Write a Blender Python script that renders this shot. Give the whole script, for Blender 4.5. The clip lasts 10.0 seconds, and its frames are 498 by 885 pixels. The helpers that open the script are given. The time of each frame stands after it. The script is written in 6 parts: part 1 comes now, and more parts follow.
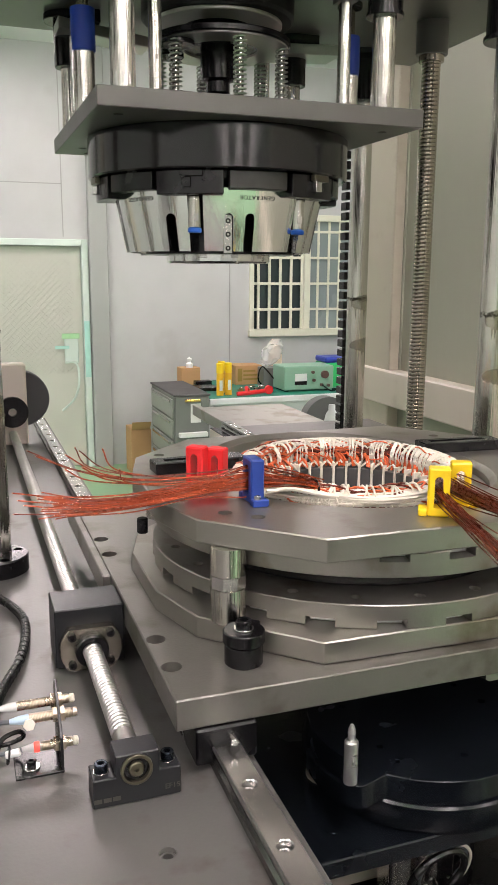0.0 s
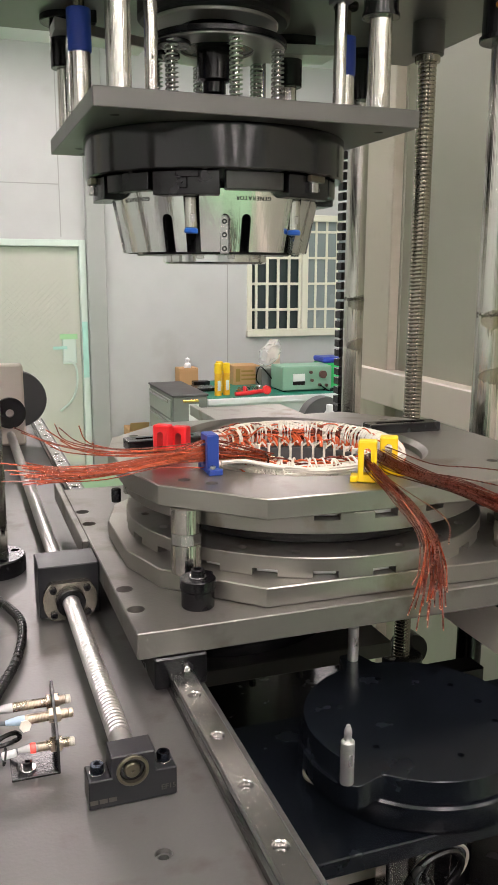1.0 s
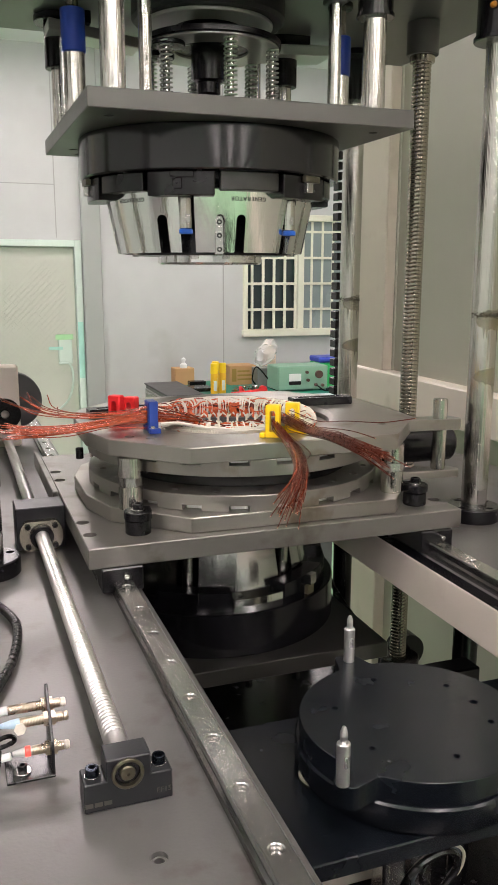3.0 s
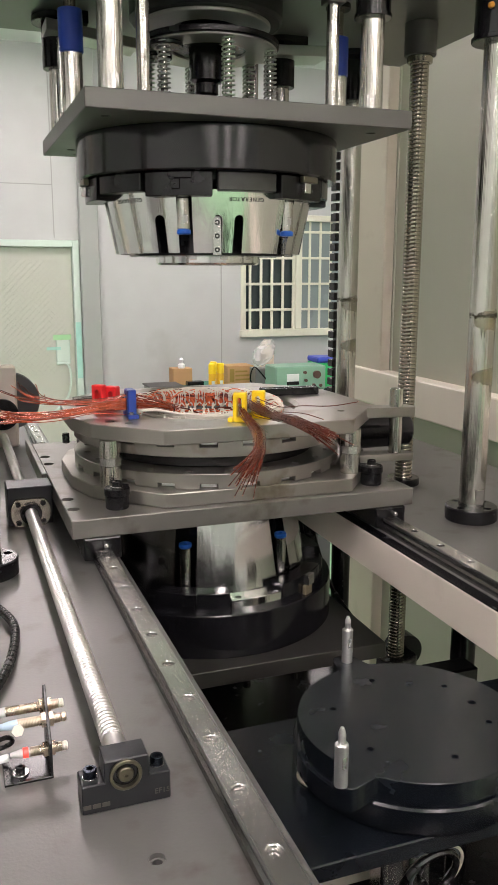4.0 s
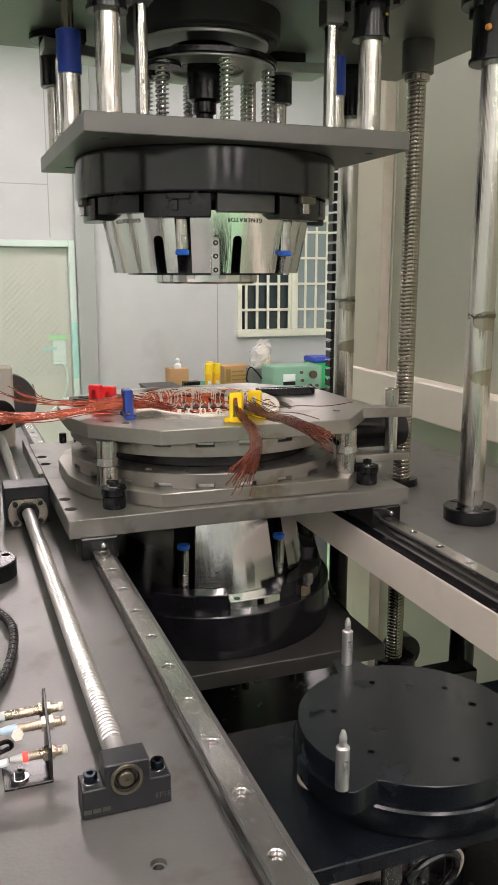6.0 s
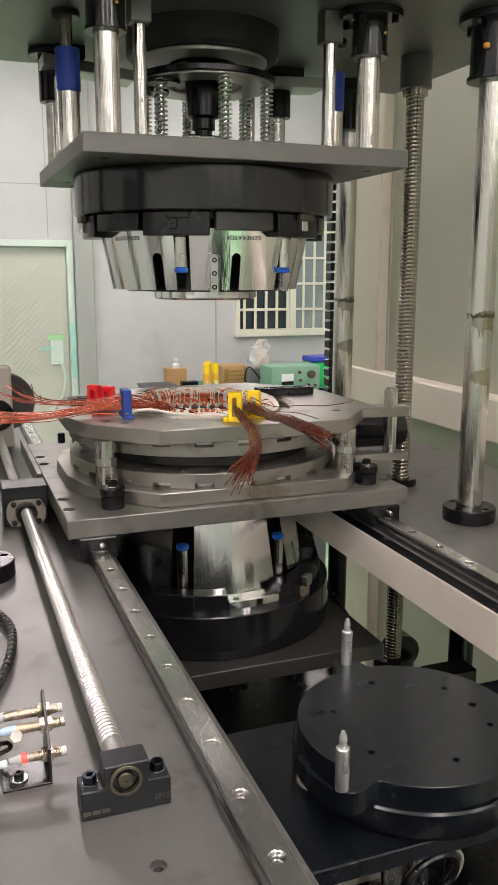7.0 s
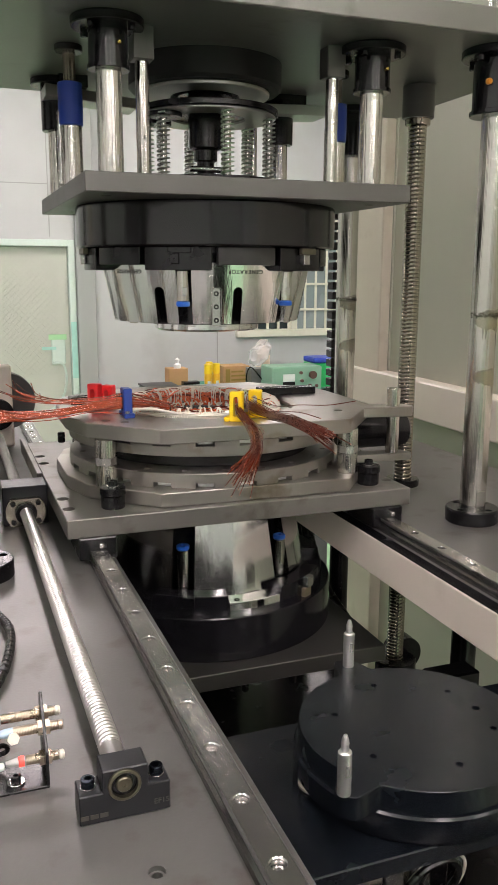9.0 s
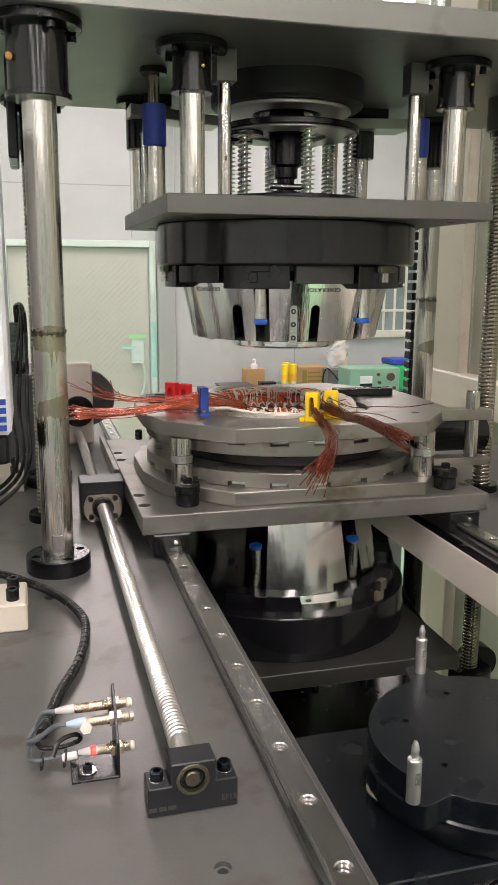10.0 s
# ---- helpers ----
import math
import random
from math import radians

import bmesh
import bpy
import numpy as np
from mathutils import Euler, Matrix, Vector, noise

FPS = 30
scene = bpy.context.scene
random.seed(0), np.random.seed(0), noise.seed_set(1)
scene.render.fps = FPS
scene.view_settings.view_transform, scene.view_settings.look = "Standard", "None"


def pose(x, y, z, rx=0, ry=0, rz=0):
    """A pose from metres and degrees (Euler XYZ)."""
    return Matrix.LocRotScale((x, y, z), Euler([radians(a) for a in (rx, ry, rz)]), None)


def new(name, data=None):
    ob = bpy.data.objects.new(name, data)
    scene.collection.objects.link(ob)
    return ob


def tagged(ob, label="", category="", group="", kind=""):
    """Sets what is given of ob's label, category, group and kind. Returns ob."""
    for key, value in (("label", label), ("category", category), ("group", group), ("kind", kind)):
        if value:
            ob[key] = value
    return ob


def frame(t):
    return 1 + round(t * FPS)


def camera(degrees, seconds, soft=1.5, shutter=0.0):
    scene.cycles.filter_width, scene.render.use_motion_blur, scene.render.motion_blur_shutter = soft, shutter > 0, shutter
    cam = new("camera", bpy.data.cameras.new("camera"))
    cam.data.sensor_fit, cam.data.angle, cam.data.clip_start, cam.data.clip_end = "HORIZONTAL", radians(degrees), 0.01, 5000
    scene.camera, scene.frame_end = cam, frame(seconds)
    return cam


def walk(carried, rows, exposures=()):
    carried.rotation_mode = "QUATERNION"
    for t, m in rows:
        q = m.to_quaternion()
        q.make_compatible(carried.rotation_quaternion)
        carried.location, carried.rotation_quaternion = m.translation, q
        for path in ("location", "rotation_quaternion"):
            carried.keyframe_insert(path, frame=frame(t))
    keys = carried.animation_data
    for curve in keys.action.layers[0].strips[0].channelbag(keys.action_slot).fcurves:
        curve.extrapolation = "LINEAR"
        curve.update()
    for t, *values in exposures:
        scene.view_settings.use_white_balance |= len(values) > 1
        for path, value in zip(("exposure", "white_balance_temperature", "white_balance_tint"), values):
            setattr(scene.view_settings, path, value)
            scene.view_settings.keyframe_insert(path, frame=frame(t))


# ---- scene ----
cam = camera(33.75, 10.0, soft=1.1)
PATH = [
    (0, pose(-0.1565, -0.3778, 0.3173, 78.282, -0.306, -19.397)),
    (0.5, pose(-0.1556, -0.3789, 0.3179, 78.285, -0.239, -19.442)),
    (1, pose(-0.1547, -0.3786, 0.3177, 78.292, -0.215, -19.528)),
    (1.5, pose(-0.1544, -0.3778, 0.3176, 78.296, -0.203, -19.603)),
    (2, pose(-0.1541, -0.3777, 0.3178, 78.286, -0.171, -19.654)),
    (2.5, pose(-0.1535, -0.3776, 0.3183, 78.283, -0.138, -19.725)),
    (4, pose(-0.1530, -0.3772, 0.3190, 78.299, -0.116, -19.949)),
    (4.5, pose(-0.1533, -0.3763, 0.3193, 78.305, -0.134, -20.013)),
    (5, pose(-0.1540, -0.3753, 0.3197, 78.293, -0.149, -20.100)),
    (5.5, pose(-0.1546, -0.3739, 0.3199, 78.289, -0.118, -20.162)),
    (7, pose(-0.1552, -0.3710, 0.3194, 78.285, -0.103, -20.365)),
    (7.5, pose(-0.1546, -0.3674, 0.3187, 78.270, -0.064, -20.418)),
    (8, pose(-0.1529, -0.3644, 0.3178, 78.271, -0.030, -20.483)),
    (8.5, pose(-0.1524, -0.3630, 0.3170, 78.290, -0.120, -20.491)),
    (9, pose(-0.1527, -0.3633, 0.3167, 78.320, -0.258, -20.253)),
    (9.1, pose(-0.1529, -0.3632, 0.3166, 78.325, -0.290, -19.740)),
    (9.2, pose(-0.1531, -0.3631, 0.3165, 78.335, -0.330, -18.690)),
    (9.3, pose(-0.1534, -0.3630, 0.3164, 78.350, -0.380, -17.530)),
    (9.4, pose(-0.1536, -0.3629, 0.3163, 78.365, -0.420, -16.480)),
    (9.5, pose(-0.1538, -0.3629, 0.3163, 78.372, -0.448, -15.724)),
    (9.6, pose(-0.1536, -0.3630, 0.3162, 78.370, -0.440, -15.310)),
    (9.7, pose(-0.1532, -0.3632, 0.3161, 78.365, -0.410, -15.120)),
    (9.8, pose(-0.1528, -0.3634, 0.3160, 78.355, -0.370, -15.000)),
    (10, pose(-0.1520, -0.3636, 0.3159, 78.346, -0.321, -14.877)),
]
walk(cam, PATH)

# ---- light ----
world = bpy.data.worlds.new("room_air")
scene.world = world
world.use_nodes = True
world.node_tree.nodes["Background"].inputs[0].default_value = (1.0, 0.97, 0.93, 1)
world.node_tree.nodes["Background"].inputs[1].default_value = 0.2
scene.view_settings.exposure = 0.0

CX, CY = 0.194, 0.757          # axis of the press
PLATE_Z = -0.0175              # top of the machine deck; rail tops are at 0
FLOOR_Z = -1.38


# ---- materials ----
def mat(name, color, rough=0.5, metal=0.0, var=0.12, scale=18.0, bump=0.0, bump_scale=300.0, stretch=(1, 1, 1),
        rough_var=0.1, stain=None, stain_at=0.62, stain_scale=6.0, emit=0.0, coat=0.0, spec=0.5):
    m = bpy.data.materials.new(name)
    m.use_nodes = True
    n, l = m.node_tree.nodes, m.node_tree.links
    b = n["Principled BSDF"]
    b.inputs["Metallic"].default_value = metal
    b.inputs["Coat Weight"].default_value = coat
    b.inputs["Specular IOR Level"].default_value = spec
    tc = n.new("ShaderNodeTexCoord")
    mp = n.new("ShaderNodeMapping")
    mp.inputs["Scale"].default_value = stretch
    l.new(tc.outputs["Object"], mp.inputs["Vector"])
    big = n.new("ShaderNodeTexNoise")
    big.inputs["Scale"].default_value, big.inputs["Detail"].default_value = scale, 5
    l.new(mp.outputs["Vector"], big.inputs["Vector"])
    fine = n.new("ShaderNodeTexNoise")
    fine.inputs["Scale"].default_value, fine.inputs["Detail"].default_value = bump_scale, 3
    l.new(mp.outputs["Vector"], fine.inputs["Vector"])
    mix = n.new("ShaderNodeMix")
    mix.data_type = "RGBA"
    c = Vector(color)
    mix.inputs["A"].default_value = (*(c * (1 - var)), 1)
    mix.inputs["B"].default_value = (*[min(1, v) for v in c * (1 + var)], 1)
    l.new(big.outputs["Fac"], mix.inputs["Factor"])
    out = mix.outputs["Result"]
    if stain:
        st = n.new("ShaderNodeTexNoise")
        st.inputs["Scale"].default_value, st.inputs["Detail"].default_value = stain_scale, 8
        l.new(tc.outputs["Object"], st.inputs["Vector"])
        rp = n.new("ShaderNodeMapRange")
        rp.inputs["From Min"].default_value, rp.inputs["From Max"].default_value = stain_at, stain_at + 0.12
        l.new(st.outputs["Fac"], rp.inputs["Value"])
        mx = n.new("ShaderNodeMix")
        mx.data_type = "RGBA"
        l.new(rp.outputs["Result"], mx.inputs["Factor"])
        l.new(out, mx.inputs["A"])
        mx.inputs["B"].default_value = (*stain, 1)
        out = mx.outputs["Result"]
    l.new(out, b.inputs["Base Color"])
    rr = n.new("ShaderNodeMapRange")
    rr.inputs["To Min"].default_value, rr.inputs["To Max"].default_value = max(0.02, rough - rough_var), rough + rough_var
    l.new(fine.outputs["Fac"] if rough_var < 0.06 else big.outputs["Fac"], rr.inputs["Value"])
    l.new(rr.outputs["Result"], b.inputs["Roughness"])
    if bump:
        bp = n.new("ShaderNodeBump")
        bp.inputs["Strength"].default_value, bp.inputs["Distance"].default_value = bump, 0.001
        l.new(fine.outputs["Fac"], bp.inputs["Height"])
        l.new(bp.outputs["Normal"], b.inputs["Normal"])
    if emit:
        b.inputs["Emission Color"].default_value = (*color, 1)
        b.inputs["Emission Strength"].default_value = emit
    return m


STEEL = mat("ground_steel", (0.33, 0.315, 0.285), 0.36, 0.85, 0.20, 14, 0.14, 420, rough_var=0.12, stain=(0.22, 0.19, 0.145), stain_at=0.56, stain_scale=16)
DECK = mat("blackened_deck_steel", (0.128, 0.126, 0.120), 0.36, 0.30, 0.28, 9, 0.12, 350, rough_var=0.10, stain=(0.095, 0.084, 0.076), stain_at=0.56, stain_scale=22)
HEADSTEEL = mat("dark_head_steel", (0.125, 0.122, 0.115), 0.42, 0.6, 0.18, 14, 0.10, 400)
CROSSPAINT = mat("worn_crosshead_steel", (0.20, 0.20, 0.185), 0.38, 0.6, 0.2, 9, 0.10, 350, stain=(0.12, 0.12, 0.105), stain_at=0.6, stain_scale=10)
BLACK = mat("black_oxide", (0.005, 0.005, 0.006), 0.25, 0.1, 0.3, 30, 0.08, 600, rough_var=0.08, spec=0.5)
BLACKGLOSS = mat("black_lacquer", (0.010, 0.010, 0.012), 0.17, 0.1, 0.3, 12, 0.03, 200, rough_var=0.1)
CHROME = mat("chromed_shaft", (0.60, 0.58, 0.54), 0.15, 1.0, 0.16, 90, 1.0, 380, stretch=(1, 1, 0.004), rough_var=0.05, stain=(0.36, 0.31, 0.2), stain_at=0.66, stain_scale=7)
RAILSTEEL = mat("rail_steel", (0.60, 0.585, 0.57), 0.22, 0.97, 0.05, 40, 0.0, 160, stretch=(1, 0.06, 1), rough_var=0.03)
# rail steel darkened for oil and for the dark bay its sides reflect
RAILFLANK = mat("oiled_shaded_rail_flank", (0.22, 0.215, 0.21), 0.26, 0.9, 0.15, 20, 0.03, 300, stretch=(1, 0.1, 1))
# lighter copy of the cream paint, for parts that catch more light
CREAMLIT = mat("lit_cream_paint", (0.80, 0.715, 0.635), 0.38, 0, 0.04, 6, 0.03, 220, stain=(0.68, 0.60, 0.52), stain_at=0.64, stain_scale=9)
SCREW = mat("ball_screw_steel", (0.64, 0.62, 0.61), 0.34, 0.92, 0.08, 40, 0.0, 400, rough_var=0.03)
OLDSCREW = mat("oiled_screw_steel", (0.36, 0.33, 0.275), 0.24, 0.95, 0.2, 18, 0.03, 400, rough_var=0.08)
POLISHED = mat("polished_aluminium", (0.78, 0.78, 0.77), 0.14, 1.0, 0.08, 30, 0.35, 120, stretch=(1, 1, 0.02), rough_var=0.06)
CREAM = mat("cream_paint", (0.60, 0.545, 0.455), 0.45, 0, 0.06, 5, 0.04, 220, stain=(0.52, 0.46, 0.37), stain_at=0.62, stain_scale=8)
PANEL = mat("grey_green_panel_paint", (0.42, 0.42, 0.345), 0.40, 0, 0.07, 2.5, 0.03, 200)
WALL = mat("grey_wall_paint", (0.52, 0.53, 0.53), 0.7, 0, 0.10, 3.5, 0.05, 90, stain=(0.45, 0.455, 0.445), stain_at=0.58, stain_scale=1.7)
WALLDARK = mat("aged_pier_paint", (0.36, 0.375, 0.36), 0.7, 0, 0.06, 1.5, 0.05, 90)
CEIL = mat("white_ceiling_paint", (0.75, 0.76, 0.75), 0.8, 0, 0.03, 1.5)
FLOORM = mat("green_floor_paint", (0.25, 0.43, 0.25), 0.35, 0, 0.08, 1.4, 0.03, 60)
DOORM = mat("pale_door_paint", (0.55, 0.56, 0.50), 0.55, 0, 0.05, 2, 0.03, 60)
DOORFRAME = mat("pale_green_door_frame", (0.62, 0.72, 0.66), 0.5, 0, 0.04, 3)
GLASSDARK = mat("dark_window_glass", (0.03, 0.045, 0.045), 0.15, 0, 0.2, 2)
GLASSGREY = mat("dusty_window_glass", (0.24, 0.29, 0.29), 0.25, 0, 0.15, 2)
IVORY = mat("ivory_window_paint", (0.72, 0.72, 0.60), 0.5, 0, 0.04, 4)
RED = mat("red_printed_plastic", (0.72, 0.02, 0.025), 0.42, 0, 0.08, 60, 0.12, 900)
BLUE = mat("blue_printed_plastic", (0.012, 0.045, 0.26), 0.42, 0, 0.08, 60, 0.12, 900)
YELLOW = mat("yellow_printed_plastic", (0.90, 0.62, 0.01), 0.42, 0, 0.06, 60, 0.12, 900)
COPPER = mat("red_enamelled_copper", (0.43, 0.072, 0.024), 0.26, 0.5, 0.35, 40, rough_var=0.05)
WIRETIP = mat("bright_wire_tip", (0.66, 0.40, 0.28), 0.3, 0.8)
COPPERDARK = mat("brown_enamelled_copper", (0.16, 0.034, 0.018), 0.28, 0.4, 0.35, 40, rough_var=0.05)
CORD = mat("white_lacing_cord", (0.74, 0.70, 0.61), 0.8, 0, 0.08, 120, 0.2, 1500)
LAMIN = mat("stator_laminations", (0.12, 0.12, 0.12), 0.45, 0.6, 0.2, 20, 0.3, 800, stretch=(0.05, 0.05, 1))
RUBBER = mat("black_cable_rubber", (0.012, 0.012, 0.012), 0.25, 0, 0.2, 60, 0.1, 500)


# ---- builders ----
WORLD = {}


def finish(bm, name, material, sharp=32):
    bmesh.ops.recalc_face_normals(bm, faces=bm.faces)
    for e in bm.edges:
        e.smooth = len(e.link_faces) == 2 and e.calc_face_angle(0) < radians(sharp)
    for f in bm.faces:
        f.smooth = True
    me = bpy.data.meshes.new(name)
    bm.to_mesh(me)
    bm.free()
    if material:
        me.materials.append(material)
    return me


def thing(name, at, label, category, group="", kind=""):
    ob = new(name)
    ob.empty_display_size = 0.02
    ob.location = at
    WORLD[ob] = Vector(at)
    return tagged(ob, label, category, group, kind)


def part(name, bm, material, parent, label="", at=None):
    """One mesh under a thing; bm in world coordinates, or round the place at."""
    base = WORLD[parent]
    if at is None:
        bmesh.ops.translate(bm, verts=bm.verts, vec=-base)
        at = base
    ob = new(name, finish(bm, name, material))
    ob.parent = parent
    ob.location = Vector(at) - base
    WORLD[ob] = Vector(at)
    if label:
        ob["label"] = label
    return ob


def again(ob, at, turn=0.0):
    """The same part once more, on the same mesh."""
    o = ob.copy()
    scene.collection.objects.link(o)
    o.location = Vector(at) - WORLD[ob.parent]
    o.rotation_euler = (0, 0, radians(turn))
    WORLD[o] = Vector(at)
    return o


def solo(name, bm, material, label, category, group="", kind="", at=(0, 0, 0)):
    """A thing that is one mesh; bm in world coordinates."""
    bmesh.ops.translate(bm, verts=bm.verts, vec=-Vector(at))
    ob = new(name, finish(bm, name, material))
    ob.location = at
    WORLD[ob] = Vector(at)
    return tagged(ob, label, category, group, kind)


def box(x0, x1, y0, y1, z0, z1, bevel=0.0008, bm=None):
    b = bmesh.new()
    bmesh.ops.create_cube(b, size=1)
    for v in b.verts:
        v.co = ((x0 + x1) / 2 + v.co.x * (x1 - x0), (y0 + y1) / 2 + v.co.y * (y1 - y0), (z0 + z1) / 2 + v.co.z * (z1 - z0))
    if bevel:
        bmesh.ops.bevel(b, geom=b.edges[:], offset=bevel, segments=1, affect="EDGES")
    return join(bm, b)


def join(bm, b, m=None):
    if m is not None:
        bmesh.ops.transform(b, matrix=m, verts=b.verts)
    if bm is None:
        return b
    me = bpy.data.meshes.new("tmp")
    b.to_mesh(me)
    b.free()
    bm.from_mesh(me)
    bpy.data.meshes.remove(me)
    return bm


def lathe(profile, seg=48, m=None, bm=None, closed=True):
    """Turned solid round z from (radius, height) pairs, bottom to top or round a closed section."""
    b = bmesh.new()
    rings = []
    for r, z in profile:
        if r < 1e-6:
            rings.append([b.verts.new((0, 0, z))])
        else:
            rings.append([b.verts.new((r * math.cos(2 * math.pi * k / seg), r * math.sin(2 * math.pi * k / seg), z)) for k in range(seg)])
    pairs = list(zip(rings, rings[1:]))
    if closed:
        pairs.append((rings[-1], rings[0]))
    for a, c in pairs:
        for k in range(seg):
            q = [a[k % len(a)], a[(k + 1) % len(a)], c[(k + 1) % len(c)], c[k % len(c)]]
            q = list(dict.fromkeys(q))
            if len(q) > 2:
                b.faces.new(q)
    return join(bm, b, m)


def rod(r, z0, z1, seg=32, ch=0.0008, m=None, bm=None):
    ch = min(ch, r * 0.4)
    return lathe([(0, z0), (r - ch, z0), (r, z0 + ch), (r, z1 - ch), (r - ch, z1), (0, z1)], seg, m, bm, closed=False)


def pipe(ro, ri, z0, z1, seg=64, ch=0.001, m=None, bm=None):
    return lathe([(ri, z0), (ro - ch, z0), (ro, z0 + ch), (ro, z1 - ch), (ro - ch, z1), (ri, z1)], seg, m, bm)


def at3(x, y, z, rx=0, ry=0, rz=0):
    return pose(x, y, z, rx, ry, rz)


def prism(outline, z0, z1, bevel=0.001, bm=None):
    b = bmesh.new()
    f = b.faces.new([b.verts.new((x, y, z0)) for x, y in outline])
    r = bmesh.ops.extrude_face_region(b, geom=[f])
    bmesh.ops.translate(b, verts=[v for v in r["geom"] if isinstance(v, bmesh.types.BMVert)], vec=(0, 0, z1 - z0))
    if bevel:
        edges = [e for e in b.edges if len(e.link_faces) == 2 and e.calc_face_angle(0) > 0.5]
        bmesh.ops.bevel(b, geom=edges, offset=bevel, segments=1, affect="EDGES")
    return join(bm, b)


def tube(points, r, seg=8, bm=None, taper=1.0):
    """A round cable along points."""
    b = bmesh.new()
    pts = [Vector(p) for p in points]
    rings, up = [], Vector((0.13, 0.21, 0.97))
    for i, p in enumerate(pts):
        d = (pts[min(i + 1, len(pts) - 1)] - pts[max(i - 1, 0)]).normalized()
        u = d.cross(up)
        if u.length < 0.05:
            u = d.cross(Vector((1, 0, 0)))
        u.normalize()
        w = d.cross(u)
        rr = r * (1 + (taper - 1) * i / max(1, len(pts) - 1))
        rings.append([b.verts.new(p + rr * (math.cos(2 * math.pi * k / seg) * u + math.sin(2 * math.pi * k / seg) * w)) for k in range(seg)])
    for a, c in zip(rings, rings[1:]):
        for k in range(seg):
            b.faces.new((a[k], a[(k + 1) % seg], c[(k + 1) % seg], c[k]))
    b.faces.new(rings[0][::-1])
    b.faces.new(rings[-1])
    return join(bm, b)


def smooth_line(points, n=8):
    """Catmull-Rom through the points."""
    p = [Vector(q) for q in points]
    p = [2 * p[0] - p[1]] + p + [2 * p[-1] - p[-2]]
    out = []
    for i in range(1, len(p) - 2):
        for k in range(n):
            t = k / n
            out.append(0.5 * (2 * p[i] + (p[i + 1] - p[i - 1]) * t + (2 * p[i - 1] - 5 * p[i] + 4 * p[i + 1] - p[i + 2]) * t * t
                              + (3 * p[i] - p[i - 1] - 3 * p[i + 1] + p[i + 2]) * t ** 3))
    return out + [p[-2]]


def thread(r, z0, z1, pitch, depth, seg=20, per=6, m=None, bm=None, land=0.55):
    """A ball screw: a rod with a helical groove."""
    b = bmesh.new()
    n = int((z1 - z0) / pitch * per)
    rings = []
    for j in range(n + 1):
        z = z0 + (z1 - z0) * j / n
        ring = []
        for k in range(seg):
            a = 2 * math.pi * k / seg
            ph = (z / pitch - k / seg) % 1.0
            g = 0.0 if ph < land else math.sin(math.pi * (ph - land) / (1 - land))
            rr = r - depth * g
            ring.append(b.verts.new((rr * math.cos(a), rr * math.sin(a), z)))
        rings.append(ring)
    for a, c in zip(rings, rings[1:]):
        for k in range(seg):
            b.faces.new((a[k], a[(k + 1) % seg], c[(k + 1) % seg], c[k]))
    b.faces.new(rings[0][::-1])
    b.faces.new(rings[-1])
    return join(bm, b, m)


def cut(bm, cutter):
    """bm less cutter, both solids."""
    obs = []
    for b in (bm, cutter):
        bmesh.ops.recalc_face_normals(b, faces=b.faces)
        me = bpy.data.meshes.new("tmp")
        b.to_mesh(me)
        b.free()
        obs.append(new("tmp", me))
    mod = obs[0].modifiers.new("cut", "BOOLEAN")
    mod.operation, mod.object, mod.solver = "DIFFERENCE", obs[1], "EXACT"
    mod.use_self = True
    dg = bpy.context.evaluated_depsgraph_get()
    out = bmesh.new()
    out.from_mesh(obs[0].evaluated_get(dg).to_mesh())
    for o in obs:
        me = o.data
        bpy.data.objects.remove(o)
        bpy.data.meshes.remove(me)
    return out


def cap_screw(r, h, seg=20):
    """Socket cap screw head, base at z = 0."""
    s = r * 0.52
    return lathe([(0, 0), (r, 0), (r, h - 0.1 * r), (r * 0.9, h), (s, h), (s * 0.92, h * 0.45), (0, h * 0.45)], seg, closed=False)


def letters(text, size, material, parent, m, depth=0.0002, name="lettering"):
    """Writing as a flat mesh of the built-in font, laid with the matrix m (world)."""
    cu = bpy.data.curves.new("tmp", "FONT")
    cu.body, cu.size, cu.align_x, cu.align_y, cu.extrude = text, size, "CENTER", "CENTER", depth
    o = new("tmp", cu)
    dg = bpy.context.evaluated_depsgraph_get()
    b = bmesh.new()
    b.from_mesh(o.evaluated_get(dg).to_mesh())
    bpy.data.objects.remove(o)
    bpy.data.curves.remove(cu)
    bmesh.ops.transform(b, matrix=m, verts=b.verts)
    return part(name, b, material, parent)


# ---- room ----
RX0, RX1, RY0, RY1, RZ1 = -3.2, 3.9, -14.0, 6.8, 2.1
DX0, DX1, DZ = -0.35, 0.92, 0.580
WX0, WX1, WZ0, WZ1 = 2.39, 3.50, -0.255, 0.80


